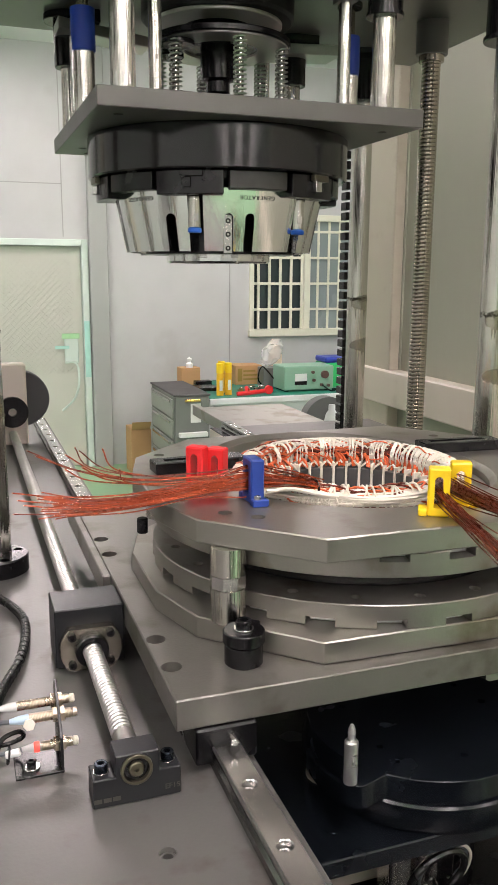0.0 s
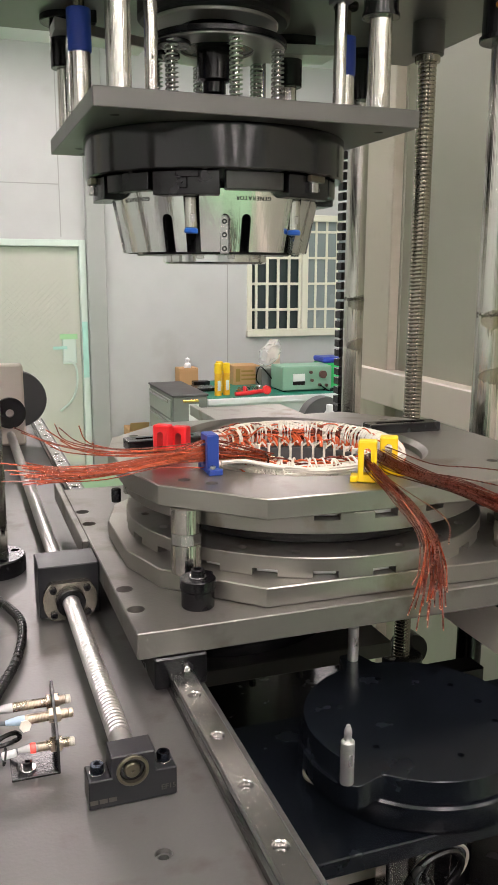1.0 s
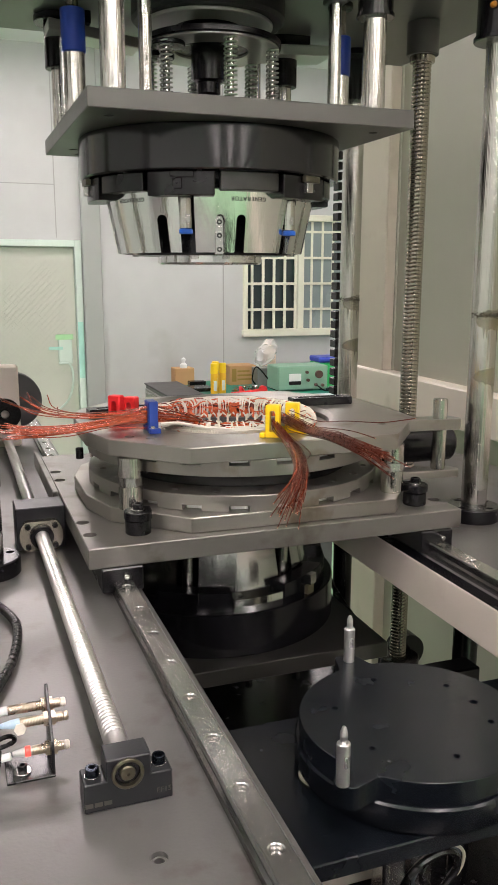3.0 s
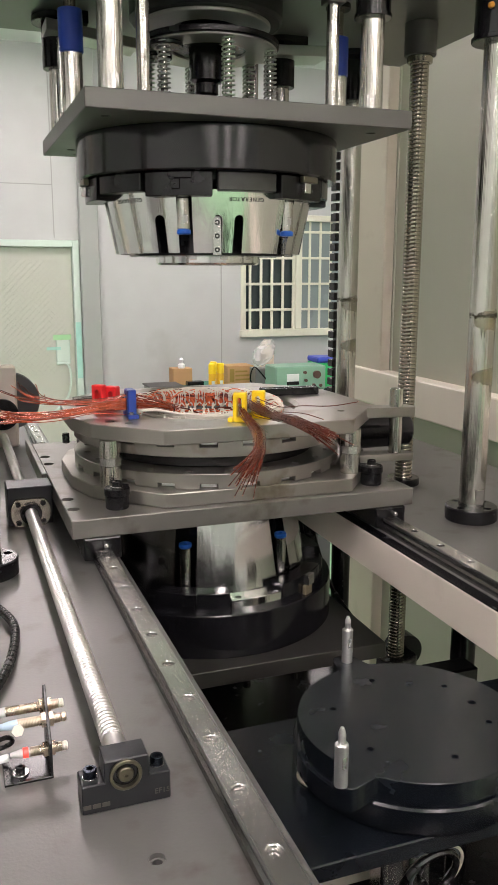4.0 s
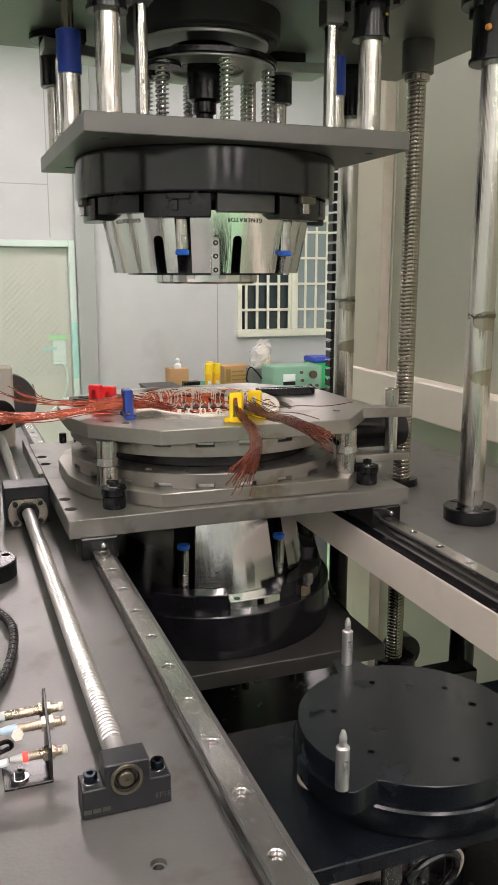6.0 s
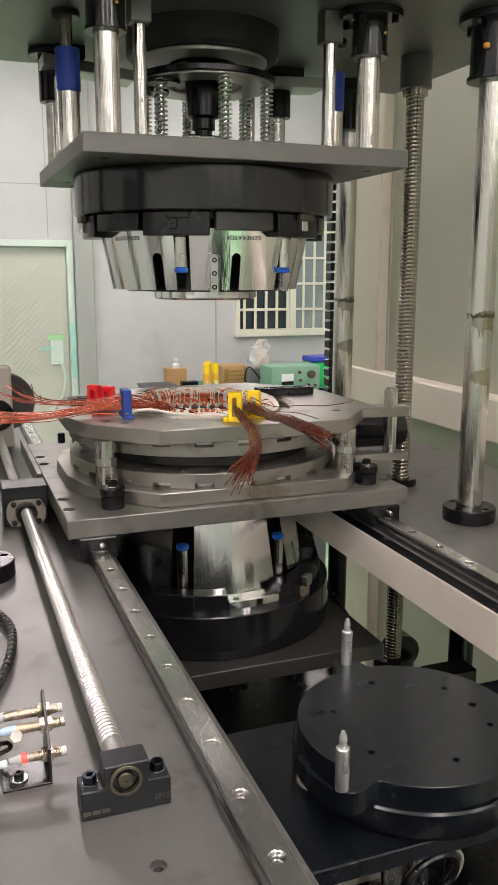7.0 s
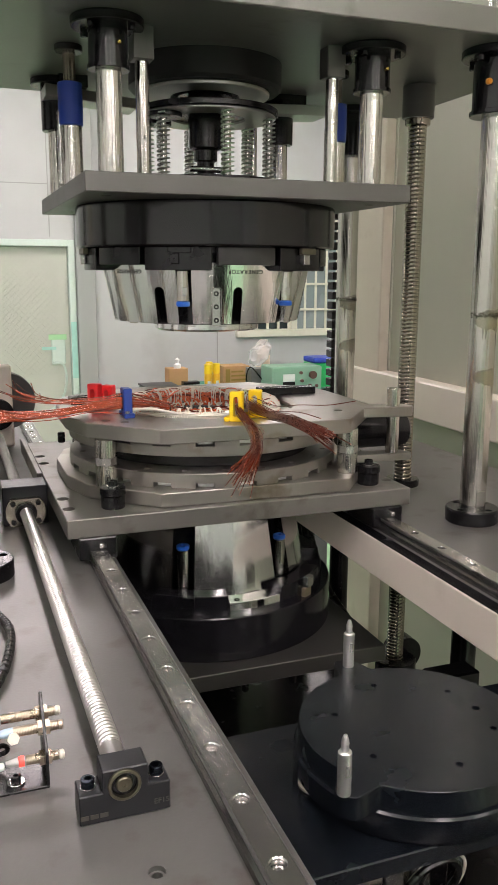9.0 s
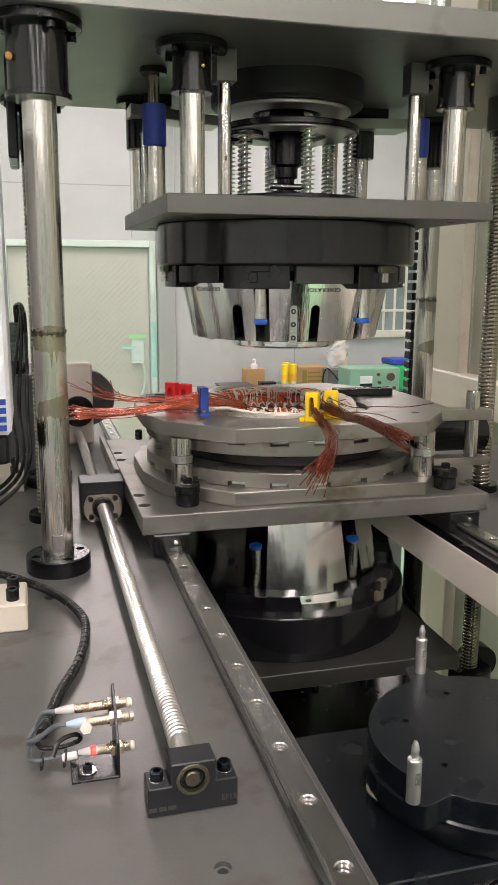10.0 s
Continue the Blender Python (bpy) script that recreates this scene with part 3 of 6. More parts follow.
# ---- proximity sensors ----
def sensors():
    z = PLATE_Z
    s = thing("sensor_bracket", (-0.134, 0.155, z), "black angle bracket carrying three proximity sensors", "sensor bracket")
    part("bracket_foot", box(-0.1385, -0.1065, 0.137, 0.172, z, z + 0.002, 0.0004), BLACK, s)
    side = prism([(0.137, z + 0.0021), (0.172, z + 0.0021), (0.172, z + 0.048), (0.166, z + 0.055), (0.160, z + 0.048), (0.137, z + 0.026)], -0.1085, -0.1065, 0.0003)
    bmesh.ops.transform(side, matrix=Matrix(((0, 0, 1, 0), (1, 0, 0, 0), (0, 1, 0, 0), (0, 0, 0, 1))), verts=side.verts)
    part("bracket_web", side, BLACK, s)
    rows = ((0.167, z + 0.0385, 0.027, CORD, BOOTCLEAR, "nickel sensor with cream tip"),
            (0.153, z + 0.0355, 0.020, BRASSN, BOOT, "nickel plated sensor with pale blue boot"),
            (0.152, z + 0.0140, 0.013, CORD, BOOTCLEAR, "nickel sensor with cream tip and red lamp"))
    for y, zz, long, tip, boot, lab in rows:
        m = at3(-0.1072, y, zz, 0, 90)
        o = part("sensor", thread(0.0034, -long, 0.0085, 0.001, 0.00014, 16, 4, m), BRASSN, s, lab)
        part("lock_nut", lathe([(0.0035, -0.0042), (0.0056, -0.0042), (0.0056, -0.0014), (0.0035, -0.0014)], 6, m), BRASSN, o)
        part("lock_nut", lathe([(0.0035, 0.0009), (0.0056, 0.0009), (0.0056, 0.0036), (0.0035, 0.0036)], 6, m), BRASSN, o)
        part("sensing_face", rod(0.0032, 0.0086, 0.0125, 20, m=m), tip, o)
        part("cable_boot", lathe([(0, -long - 0.013), (0.0016, -long - 0.013), (0.0030, -long - 0.006), (0.0034, -long - 0.0001), (0, -long - 0.0001)], 16, m, closed=False), boot, o)
        x0 = -0.1072 - long - 0.0128
        dip = 0.30 * (zz - z)
        run = [(x0, y, zz), (x0 - 0.008, y + 0.001, zz - 0.001), (-0.160, y + 0.004, zz - dip), (-0.1655, 0.166, zz - 1.6 * dip), (-0.1630, 0.178, z + 0.010), (-0.1580, 0.190, z + 0.008)]
        part("cable", tube(smooth_line(run), 0.0017), BOOTGREY, s)
    part("lamp", rod(0.0037, -0.0180, -0.0135, 16, m=at3(-0.1072, 0.152, z + 0.0140, 0, 90)), LEDRED, s, "lit red lamp")
    part("tag", lathe([(0, -0.0007), (0.0042, -0.0007), (0.0042, 0.0007), (0, 0.0007)], 6, at3(-0.1275, 0.1475, z + 0.034, 75, 0, 12), closed=False), CORD, s, "cream number tag")
    part("tag", rod(0.0026, -0.005, 0.005, 14, m=at3(-0.1390, 0.1500, z + 0.0135, 0, 84)), CEIL, s, "white cable tag")
    for x in (-0.1420, -0.1570):
        part("cable_tie", tube(smooth_line([(x, 0.1455, z + 0.012), (x + 0.001, 0.150, z + 0.0185), (x, 0.1555, z + 0.012), (x - 0.001, 0.150, z + 0.0065), (x, 0.1458, z + 0.011)]), 0.0008, 5), BLACK, s)
    part("washer", pipe(0.0058, 0.003, z + 0.0021, z + 0.0034, 24, 0.0002, m=at3(-0.1275, 0.147, 0)), RAILSTEEL, s)
    part("bolt", cap_screw(0.0033, 0.0045, 18), BLACK, s, at=(-0.1275, 0.147, z + 0.0035))
    part("cable_loop", tube(smooth_line([(-0.150, 0.151, z + 0.014), (-0.145, 0.156, z + 0.022), (-0.134, 0.162, z + 0.022), (-0.131, 0.168, z + 0.014), (-0.142, 0.172, z + 0.008), (-0.156, 0.170, z + 0.010), (-0.160, 0.180, z + 0.008)]), 0.0017), RUBBER, s)


BOOTCLEAR = mat("clear_grey_boot", (0.55, 0.55, 0.54), 0.25)
BRASSN = mat("nickelled_brass", (0.50, 0.42, 0.33), 0.28, 0.95, 0.12, 60)
BOOT = mat("pale_blue_boot", (0.42, 0.55, 0.68), 0.4)
LEDRED = mat("lit_red_lamp", (0.9, 0.08, 0.06), 0.3, emit=0.6)
BOOTGREY = mat("grey_cable_sheath", (0.10, 0.11, 0.12), 0.45)
sensors()


def deck_clutter():
    z = PLATE_Z
    c = thing("cable_sleeve", (-0.18, 0.3, z), "black spiral-wrapped cable lying on the deck", "cable")
    pts = smooth_line([(-0.60, 0.66, z + 0.008), (-0.40, 0.60, z + 0.007), (-0.26, 0.565, z + 0.007), (-0.196, 0.534, z + 0.007), (-0.163, 0.497, z + 0.007), (-0.137, 0.458, z + 0.007), (-0.1175, 0.408, z + 0.007), (-0.1138, 0.367, z + 0.007), (-0.1237, 0.305, z + 0.007), (-0.1423, 0.250, z + 0.007), (-0.1515, 0.212, z + 0.007), (-0.1565, 0.190, z + 0.009)], 14)
    part("sleeve", tube(pts, 0.0042, 12), RUBBER, c)
    wrap = bmesh.new()
    for i in range(2, len(pts) - 2, 2):
        d = (pts[i + 1] - pts[i - 1]).normalized()
        q = d.to_track_quat("Z", "Y").to_matrix().to_4x4()
        lathe([(0.0040, -0.0020), (0.00435, -0.0016), (0.00435, 0.0016), (0.0040, 0.0020)], 12, Matrix.Translation(pts[i]) @ q @ pose(0, 0, 0, 18), wrap)
    tagged(part("spiral_wrap", wrap, RUBBER, c), kind="stuff")
    for x0, x1, y0, y1, h in ((-0.26, -0.166, 0.392, 0.452, 0.0270), (-0.30, -0.171, 0.912, 1.0, 0.0275)):
        f = thing("mounting_block", ((x0 + x1) / 2, (y0 + y1) / 2, z), "cream painted mounting block with black socket bolts", "mounting block", "mounting blocks")
        part("block", box(x0, x1, y0, y1, z, z + h, 0.0015), CREAM, f)
        for y in (y0 + 0.015, y1 - 0.015):
            part("bolt", cap_screw(0.0062, 0.011, 24), BLACK, f, at=(x1 - 0.013, y, z + h))
    b = thing("control_box", (-0.33, 0.62, 0.1), "pale grey control box with blue lettering, bolted above the deck", "control box")
    part("case", box(-0.40, -0.174, 0.50, 0.64, 0.151, 0.46, 0.004), CASE, b)
    part("foot", box(-0.395, -0.178, 0.505, 0.635, 0.119, 0.1505, 0.003), BLACK, b)
    for zz in (0.156, 0.165, 0.174, 0.183):
        part("lettering_bar", box(-0.186, -0.1785, 0.4985, 0.4998, zz, zz + 0.006, 0), BLUE, b, "blue lettering bar")
    part("stand", box(-0.38, -0.26, 0.53, 0.62, z, 0.119, 0.003), BLACK, b)
    m = thing("feed_motor", (-0.24, 1.12, z), "dark drive motor with plug and cables", "motor")
    part("motor_body", box(-0.26, -0.145, 1.02, 1.22, z, 0.15, 0.006), RUBBERGREY, m)
    part("motor_cap", box(-0.25, -0.155, 1.03, 1.21, 0.15, 0.172, 0.01), BLACK, m)
    part("plug", thread(0.0145, 0.0, 0.062, 0.009, 0.002, 24, 8, at3(-0.172, 1.05, 0.1722)), GREENPLUG, m, "dark green round plug")
    for k in range(3):
        part("cable", tube(smooth_line([(-0.172, 1.05, 0.234), (-0.172 + 0.004 * k, 1.04, 0.262), (-0.158 - 0.004 * k, 0.99, 0.25 - 0.01 * k), (-0.160 - 0.012 * k, 0.93, 0.12), (-0.166 - 0.01 * k, 0.87, 0.02), (-0.24 - 0.03 * k, 0.72, z + 0.006)]), 0.0030), RUBBER, m)
    g = thing("cabinet_panel", (-0.6, 1.4, 0.0), "white switch box on a far machine", "switch box")
    part("case", box(-0.40, -0.30, 2.0, 2.1, 0.30, 0.55, 0.004), CASE, g)
    part("stem", box(-0.37, -0.33, 2.02, 2.08, FLOOR_Z, 0.30, 0.003), BLACK, g)


CASE = mat("pale_grey_case", (0.66, 0.68, 0.70), 0.4, 0, 0.03, 6)
GREENPLUG = mat("dark_green_plug", (0.05, 0.09, 0.07), 0.4)
deck_clutter()


# ---- tooling in the bay ----
def finger(name, r0, r1, z0, z1, a0, a1, thick, notches, seg=14):
    """A conical shell segment from angle a0 to a1, with arched notches (angle, width, height) from its z0 end."""
    b = bmesh.new()
    sect = [(r0, z0), (r1, z1), (r1 - thick, z1), (r0 - thick, z0)]
    rows = []
    for k in range(seg + 1):
        a = math.radians(a0 + (a1 - a0) * k / seg)
        rows.append([b.verts.new((CX + r * math.cos(a), CY + r * math.sin(a), z)) for r, z in sect])
    for p, q in zip(rows, rows[1:]):
        for k in range(4):
            b.faces.new((p[k], p[(k + 1) % 4], q[(k + 1) % 4], q[k]))
    b.faces.new(rows[0])
    b.faces.new(rows[-1][::-1])
    if notches:
        c = bmesh.new()
        s = 1 if z1 > z0 else -1
        for ang, w, h in notches:
            a = math.radians(ang)
            o = [(-w / 2, -0.02), (w / 2, -0.02), (w / 2, h - w / 2)]
            o += [(w / 2 * math.cos(math.pi * k / 8), h - w / 2 + w / 2 * math.sin(math.pi * k / 8)) for k in range(1, 8)] + [(-w / 2, h - w / 2)]
            t = prism(o, -0.04, 0.04, 0)
            m = Matrix.Translation((CX + r0 * math.cos(a), CY + r0 * math.sin(a), z0)) @ pose(0, 0, 0, 0, 0, ang) @ Matrix(((0, 0, 1, 0), (1, 0, 0, 0), (0, s, 0, 0), (0, 0, 0, 1)))
            join(c, t, m)
        b = cut(b, c)
    return b


def tip_pin(parent, ang, r, z0, z1, zt):
    a = math.radians(ang)
    at = (CX + r * math.cos(a), CY + r * math.sin(a))
    p = part("spring_pin", rod(0.0078, min(z0, z1), max(z0, z1), 28, m=at3(*at, 0)), CHROME, parent)
    part("blue_tip", pipe(0.0086, 0.003, min(z1, zt), max(z1, zt), 28, m=at3(*at, 0)), BLUETIP, p, "blue plastic tip")
    part("pin_flat", box(at[0] - 0.003, at[0] + 0.003, at[1] - 0.0083, at[1] - 0.006, (z0 + z1) / 2 - 0.004, (z0 + z1) / 2 + 0.008, 0.0003), RAILSTEEL, p)


def arc_block(r0, r1, z0, z1, a0, a1, seg=8, bevel=0.0008):
    o = [(CX + r1 * math.cos(math.radians(a0 + (a1 - a0) * k / seg)), CY + r1 * math.sin(math.radians(a0 + (a1 - a0) * k / seg))) for k in range(seg + 1)]
    o += [(CX + r0 * math.cos(math.radians(a1 + (a0 - a1) * k / seg)), CY + r0 * math.sin(math.radians(a1 + (a0 - a1) * k / seg))) for k in range(seg + 1)]
    return prism(o, z0, z1, bevel)


BRASSDULL = mat("dull_brass_block", (0.42, 0.36, 0.24), 0.35, 0.8, 0.15, 60)
BLUETIP = mat("blue_plastic_tip", (0.01, 0.10, 0.48), 0.4)


def forming_die():
    d = thing("forming_die", (CX, CY, -0.18), "polished lower forming die in a black ring", "forming die")
    part("die_plate", box(-0.0, 0.386, 0.549, 0.965, -0.203, -0.181, 0.001), DIEPLATE, d, "dark steel support plate")
    part("ring", pipe(0.184, 0.150, -0.1808, -0.120, 96, 0.0015, m=at3(CX, CY, 0)), BLACKGLOSS, d)
    part("core", rod(0.112, -0.18, -0.02, 64, m=at3(CX, CY, 0)), BLACK, d)
    part("ring_floor", pipe(0.1495, 0.113, -0.1808, -0.128, 64, 0.001, m=at3(CX, CY, 0)), BLACK, d)
    for k in range(6):
        a0 = -120 + 60 * k
        mid = a0 + 30
        part("finger", finger("finger", 0.1465, 0.1275, -0.104, -0.006, a0 + 6.5, a0 + 53.5, 0.008, []), POLISHED, d)
        foot = part("finger_foot", arc_block(0.130, 0.172, -0.1275, -0.1042, mid - 7, mid + 18), POLISHED if k == 0 else BLACKGLOSS, d)
        for q in (-3, 14) if k == 0 else ():
            a = math.radians(mid + q)
            part("foot_screw", pipe(0.0042, 0.0022, -0.1041, -0.1037, 20, 0.0001, m=at3(CX + 0.163 * math.cos(a), CY + 0.163 * math.sin(a), 0)), BLACK, foot)
        part("clamp_arc", arc_block(0.1480, 0.172, -0.1278, -0.094, mid + 18.5, mid + 52.5), BLACKGLOSS, d)
        part("stop_block", arc_block(0.1725, 0.181, -0.1070, -0.092, mid + 33, mid + 38), RAILSTEEL if k == 0 else BLACK, d)
        part("stop_block", arc_block(0.1725, 0.179, -0.1278, -0.1075, mid + 32, mid + 37), BRASSDULL if k == 0 else BLACK, d)
        if k < 2:
            tip_pin(d, a0, 0.1375, -0.127, -0.042, -0.036)


DIEPLATE = mat("dark_die_plate", (0.07, 0.068, 0.062), 0.35, 0.6, 0.2, 10, 0.06, 400, stain=(0.05, 0.045, 0.03), stain_at=0.6)
forming_die()


DISCBLACK = mat("satin_black_disc", (0.006, 0.008, 0.011), 0.24, 0.1, 0.4, 26, 0.08, 320, rough_var=0.12)
PINSTEEL = mat("bright_pin_steel", (0.67, 0.665, 0.655), 0.30, 0.82, 0.06, 40, 0.15, 260, stretch=(1, 1, 0.05))


def transfer_plate():
    d = thing("locating_disc", (0.198, 0.181, -0.1), "black lacquered locating disc with two steel pins", "locating disc")
    cx, cy = 0.1958, 0.1778
    part("support_plate", box(0.0225, 0.48, 0.088, 0.279, -0.112, -0.097, 0.001), DISCBLACK, d, "black support plate")
    pl = d.children[-1]
    part("flange", lathe([(0, -0.0965), (0.096, -0.0965), (0.1000, -0.090), (0.1000, -0.0735), (0.0985, -0.0717), (0, -0.0717)], 112, at3(cx, cy, 0), closed=False), DISCBLACK, d)
    lug = []
    pins = (214.9, 93.0, 334.0)
    reach = (0.1185, 0.1085, 0.11)
    for k in range(240):
        a = k * 1.5
        r = 0.0962
        for p in pins:
            dlt = abs((a - p + 180) % 360 - 180)
            if dlt < 13:
                r = max(r, 0.0962 + 0.025 * (0.5 + 0.5 * math.cos(math.pi * min(1, max(0, dlt - 3) / 8))))
        lug.append((cx + r * math.cos(math.radians(a)), cy + r * math.sin(math.radians(a))))
    top = prism(lug, -0.0715, -0.052, 0.0006)
    c = bmesh.new()
    for k in range(6):
        a = math.radians(31 + 60 * k)
        rod(0.0030, -0.066, -0.05, 18, m=at3(cx + 0.0655 * math.cos(a), cy + 0.0655 * math.sin(a), 0), bm=c)
    rod(0.0036, -0.066, -0.05, 18, m=at3(0.2585, 0.1785, 0), bm=c)
    part("disc", cut(top, c), DISCBLACK, d)
    for k in range(6):
        a = math.radians(31 + 60 * k)
        part("hole_rim", pipe(0.0033, 0.0027, -0.0524, -0.0518, 18, 0.0001, m=at3(cx + 0.0655 * math.cos(a), cy + 0.0655 * math.sin(a), 0)), BLUED, d)
    for p, rr in zip(pins[:2], reach):
        a = math.radians(p)
        x, y = cx + rr * math.cos(a) - (0.0018 if p > 200 else 0), cy + rr * math.sin(a)
        part("locating_pin", lathe([(0, -0.052), (0.0052, -0.052), (0.0052, -0.0188), (0.0046, -0.0180), (0.0028, -0.0179), (0.0028, -0.0125), (0.0031, -0.0120), (0.0027, -0.0090), (0.0014, -0.0052), (0, -0.0046)], 28, at3(x, y, 0), closed=False), PINSTEEL, d, "bright steel locating pin")
        part("pin_flat", box(x - 0.0016, x + 0.0016, y - 0.0055, y - 0.0045, -0.036, -0.027, 0), RAILSTEEL, d)
    part("spacer", pipe(0.0175, 0.0035, -0.0968, -0.0945, 40, 0.0003, m=at3(0.1135, 0.186, 0)), CREAM, d, "pale round spacer")
    part("tapped_hole", pipe(0.0062, 0.004, -0.0972, -0.0962, 24, 0.0002, m=at3(0.0883, 0.1209, 0)), BLUED, d)
    for x, y in ((0.09, 0.30), (0.30, 0.30)):
        part("strut", rod(0.008, -0.40, -0.113, 20, m=at3(x, y - 0.05, 0)), BLACK, d)
    for x in (0.12, 0.20, 0.27):
        part("hanging_bolt", rod(0.005, -0.24, -0.204, 16, m=at3(x, 0.60, 0)), BLACK, d)


transfer_plate()


def under_bay():
    m = thing("lift_motor", (0.60, 0.70, -0.34), "black belt guard of the lift drive", "belt guard")
    part("guard", rod(0.030, 0, 0.03, 40, m=at3(0.556, 0.80, -0.325, 90)), BLACK, m)
    for k in range(3):
        part("cable", tube(smooth_line([(0.435 + 0.012 * k, 1.0, -0.06), (0.44 + 0.014 * k, 0.97, -0.17), (0.452 + 0.016 * k, 0.93, -0.25), (0.482 + 0.01 * k, 0.88, -0.315 + 0.01 * k)]), 0.0045), RUBBER, m)
    p = thing("guide_post", (0.40, 0.95, -0.95), "steel guide posts under the deck", "guide post")
    for x, y, mt in ((0.445, 1.02, CHROME), (0.47, 1.02, BLACK), (0.42, 1.02, CREAM)):
        part("post", rod(0.013, -0.95, -0.046, 28, m=at3(x, y, 0)), mt, p)
    f = thing("profile_frame", (0.36, 0.25, -0.9), "aluminium profile frame under the bay", "frame")
    for x, y in ((0.30, 0.33), (0.265, 0.33)):
        part("profile", box(x, x + 0.028, y, y + 0.03, -0.95, -0.19, 0.002), RAILSTEEL, f)
    part("profile", box(0.34, 0.40, 0.36, 0.39, -0.95, -0.13, 0.002), BLACK, f)
    part("back_panel", box(0.20, 0.345, 0.385, 0.395, -0.399, -0.26, 0.001), CREAMLIT, f, "cream painted cover panel")
    for k, (r, sx, mt) in enumerate(((0.0036, 1.0, RUBBER), (0.0016, 1.12, CREAM), (0.0016, 0.85, BOOTGREY), (0.0022, 0.7, RUBBER))):
        pts = [(0.238 + sx * 0.030 * math.cos(a) + 0.006 * k, 0.20 + 0.004 * k, -0.241 + sx * 0.022 * math.sin(a) + 0.3 * 0.03 * math.cos(a)) for a in [math.radians(-60 + 33 * q) for q in range(10)]]
        part("cable", tube(smooth_line(pts + [(0.23 + 0.012 * k, 0.21, -0.33)]), r), mt, f)
    part("conduit", rod(0.0035, -0.24, -0.113, 12, m=at3(0.19, 0.20, 0)), RAILSTEEL, f)
    b = thing("roller_bracket", (0.41, 0.20, -0.1), "black bracket with bright clamp beside the disc", "bracket")
    part("bracket", prism([(0.405, 0.235), (0.44, 0.20), (0.50, 0.20), (0.50, 0.28), (0.43, 0.28)], -0.097, -0.050, 0.002), BLACK, b)
    part("clamp", box(0.408, 0.43, 0.236, 0.262, -0.049, -0.030, 0.002), RAILSTEEL, b)


under_bay()


# ---- enclosure on the right ----
def enclosure():
    e = thing("enclosure_panel", (0.86, 1.1, FLOOR_Z), "cream framed enclosure with grey-green panels", "machine enclosure", kind="structure")
    x = 0.85
    part("corner_post", box(x, x + 0.05, 1.43, 1.60, FLOOR_Z, 1.3, 0.003), CREAM, e)
    part("cross_rail", box(x - 0.012, x + 0.05, -0.6, 1.60, -0.006, 0.080, 0.003), CREAMLIT, e)
    part("panel", box(x + 0.03, x + 0.04, -0.6, 1.43, 0.080, 1.3, 0), PANEL, e, "grey-green sheet panel")
    part("panel", box(x + 0.03, x + 0.04, -0.6, 1.43, FLOOR_Z, -0.006, 0), PANEL, e, "grey-green sheet panel")
    part("panel_seam", box(x + 0.026, x + 0.030, 1.423, 1.4298, 0.080, 1.3, 0), PANEL, e)
    part("inner_post", box(x, x + 0.05, -0.7, -0.60, FLOOR_Z, 1.3, 0.003), CREAM, e)
    # unseen sheet and post, added to block lamp light from above
    part("roof", box(-0.80, x + 0.05, 0.42, 1.60, 1.301, 1.33, 0.003), CREAM, e, "cream sheet added overhead, out of view, to shade panel and deck")
    part("west_post", box(-0.80, -0.75, 1.43, 1.60, FLOOR_Z, 1.3, 0.003), CREAM, e)
    c = thing("cable_chain", (0.55, 1.03, 0.1), "black cable drag chain hanging beside the rear column", "cable chain")
    for k in range(44):
        part("link", box(0.512, 0.522, 1.0, 1.022, -0.01 + 0.0175 * k, 0.0035 + 0.0175 * k, 0.001), BLACK, c)
    part("backing_strip", box(0.5225, 0.5265, 1.0, 1.022, -0.017, 0.25, 0), BLACK, c)


enclosure()


# ---- rear of the deck ----
def rear_deck():
    r = thing("rear_bridge", (0.25, 1.45, 0.0), "grey steel bridge plate behind the sliding table", "bridge plate")
    part("plate", box(0.4125, 0.64, 1.325, 1.62, -0.040, -0.022, 0.001), STEEL, r)
    part("side_bar", box(0.396, 0.412, 1.325, 1.62, -0.040, -0.014, 0.001), STEEL, r)
    part("leg", box(0.56, 0.60, 1.54, 1.58, FLOOR_Z, -0.0402, 0), CREAM, r)
    w = thing("hand_wheel", (0.72, 2.3, -0.2), "dark round wheel of a machine behind", "wheel")
    part("wheel", rod(0.09, 0, 0.05, 40, m=at3(1.07, 2.3, -0.205, 90)), RUBBERGREY, w)
    part("stand", box(1.03, 1.11, 2.31, 2.40, FLOOR_Z, -0.20, 0.004), RUBBERGREY, w)

    b = thing("spray_bottle", (0.976, 2.02, FLOOR_Z), "pale wrapped bottle on a grey stand behind the machine", "bottle")
    part("stand", box(0.951, 1.001, 1.995, 2.045, FLOOR_Z, -0.205, 0.003), RUBBERGREY, b)
    part("bottle_body", lathe([(0, -0.2049), (0.026, -0.2049), (0.028, -0.17), (0.020, -0.135), (0.011, -0.120), (0.011, -0.103), (0, -0.100)], 20, at3(0.976, 2.02, 0), closed=False), CASE, b)


rear_deck()


# ---- sliding table ----
BASESTEEL = mat("dark_ground_base_steel", (0.185, 0.178, 0.162), 0.40, 0.6, 0.25, 16, 0.16, 420, stain=(0.12, 0.11, 0.09), stain_at=0.56, stain_scale=18)
ZINC = mat("zinc_plated_key", (0.70, 0.71, 0.70), 0.42, 0.75, 0.2, 90, 0.1, 500)
TX = 0.191
TABLE = thing("sliding_table", (TX, CY, 0.0), "ground steel sliding table with stacked clamping plates", "machine table")


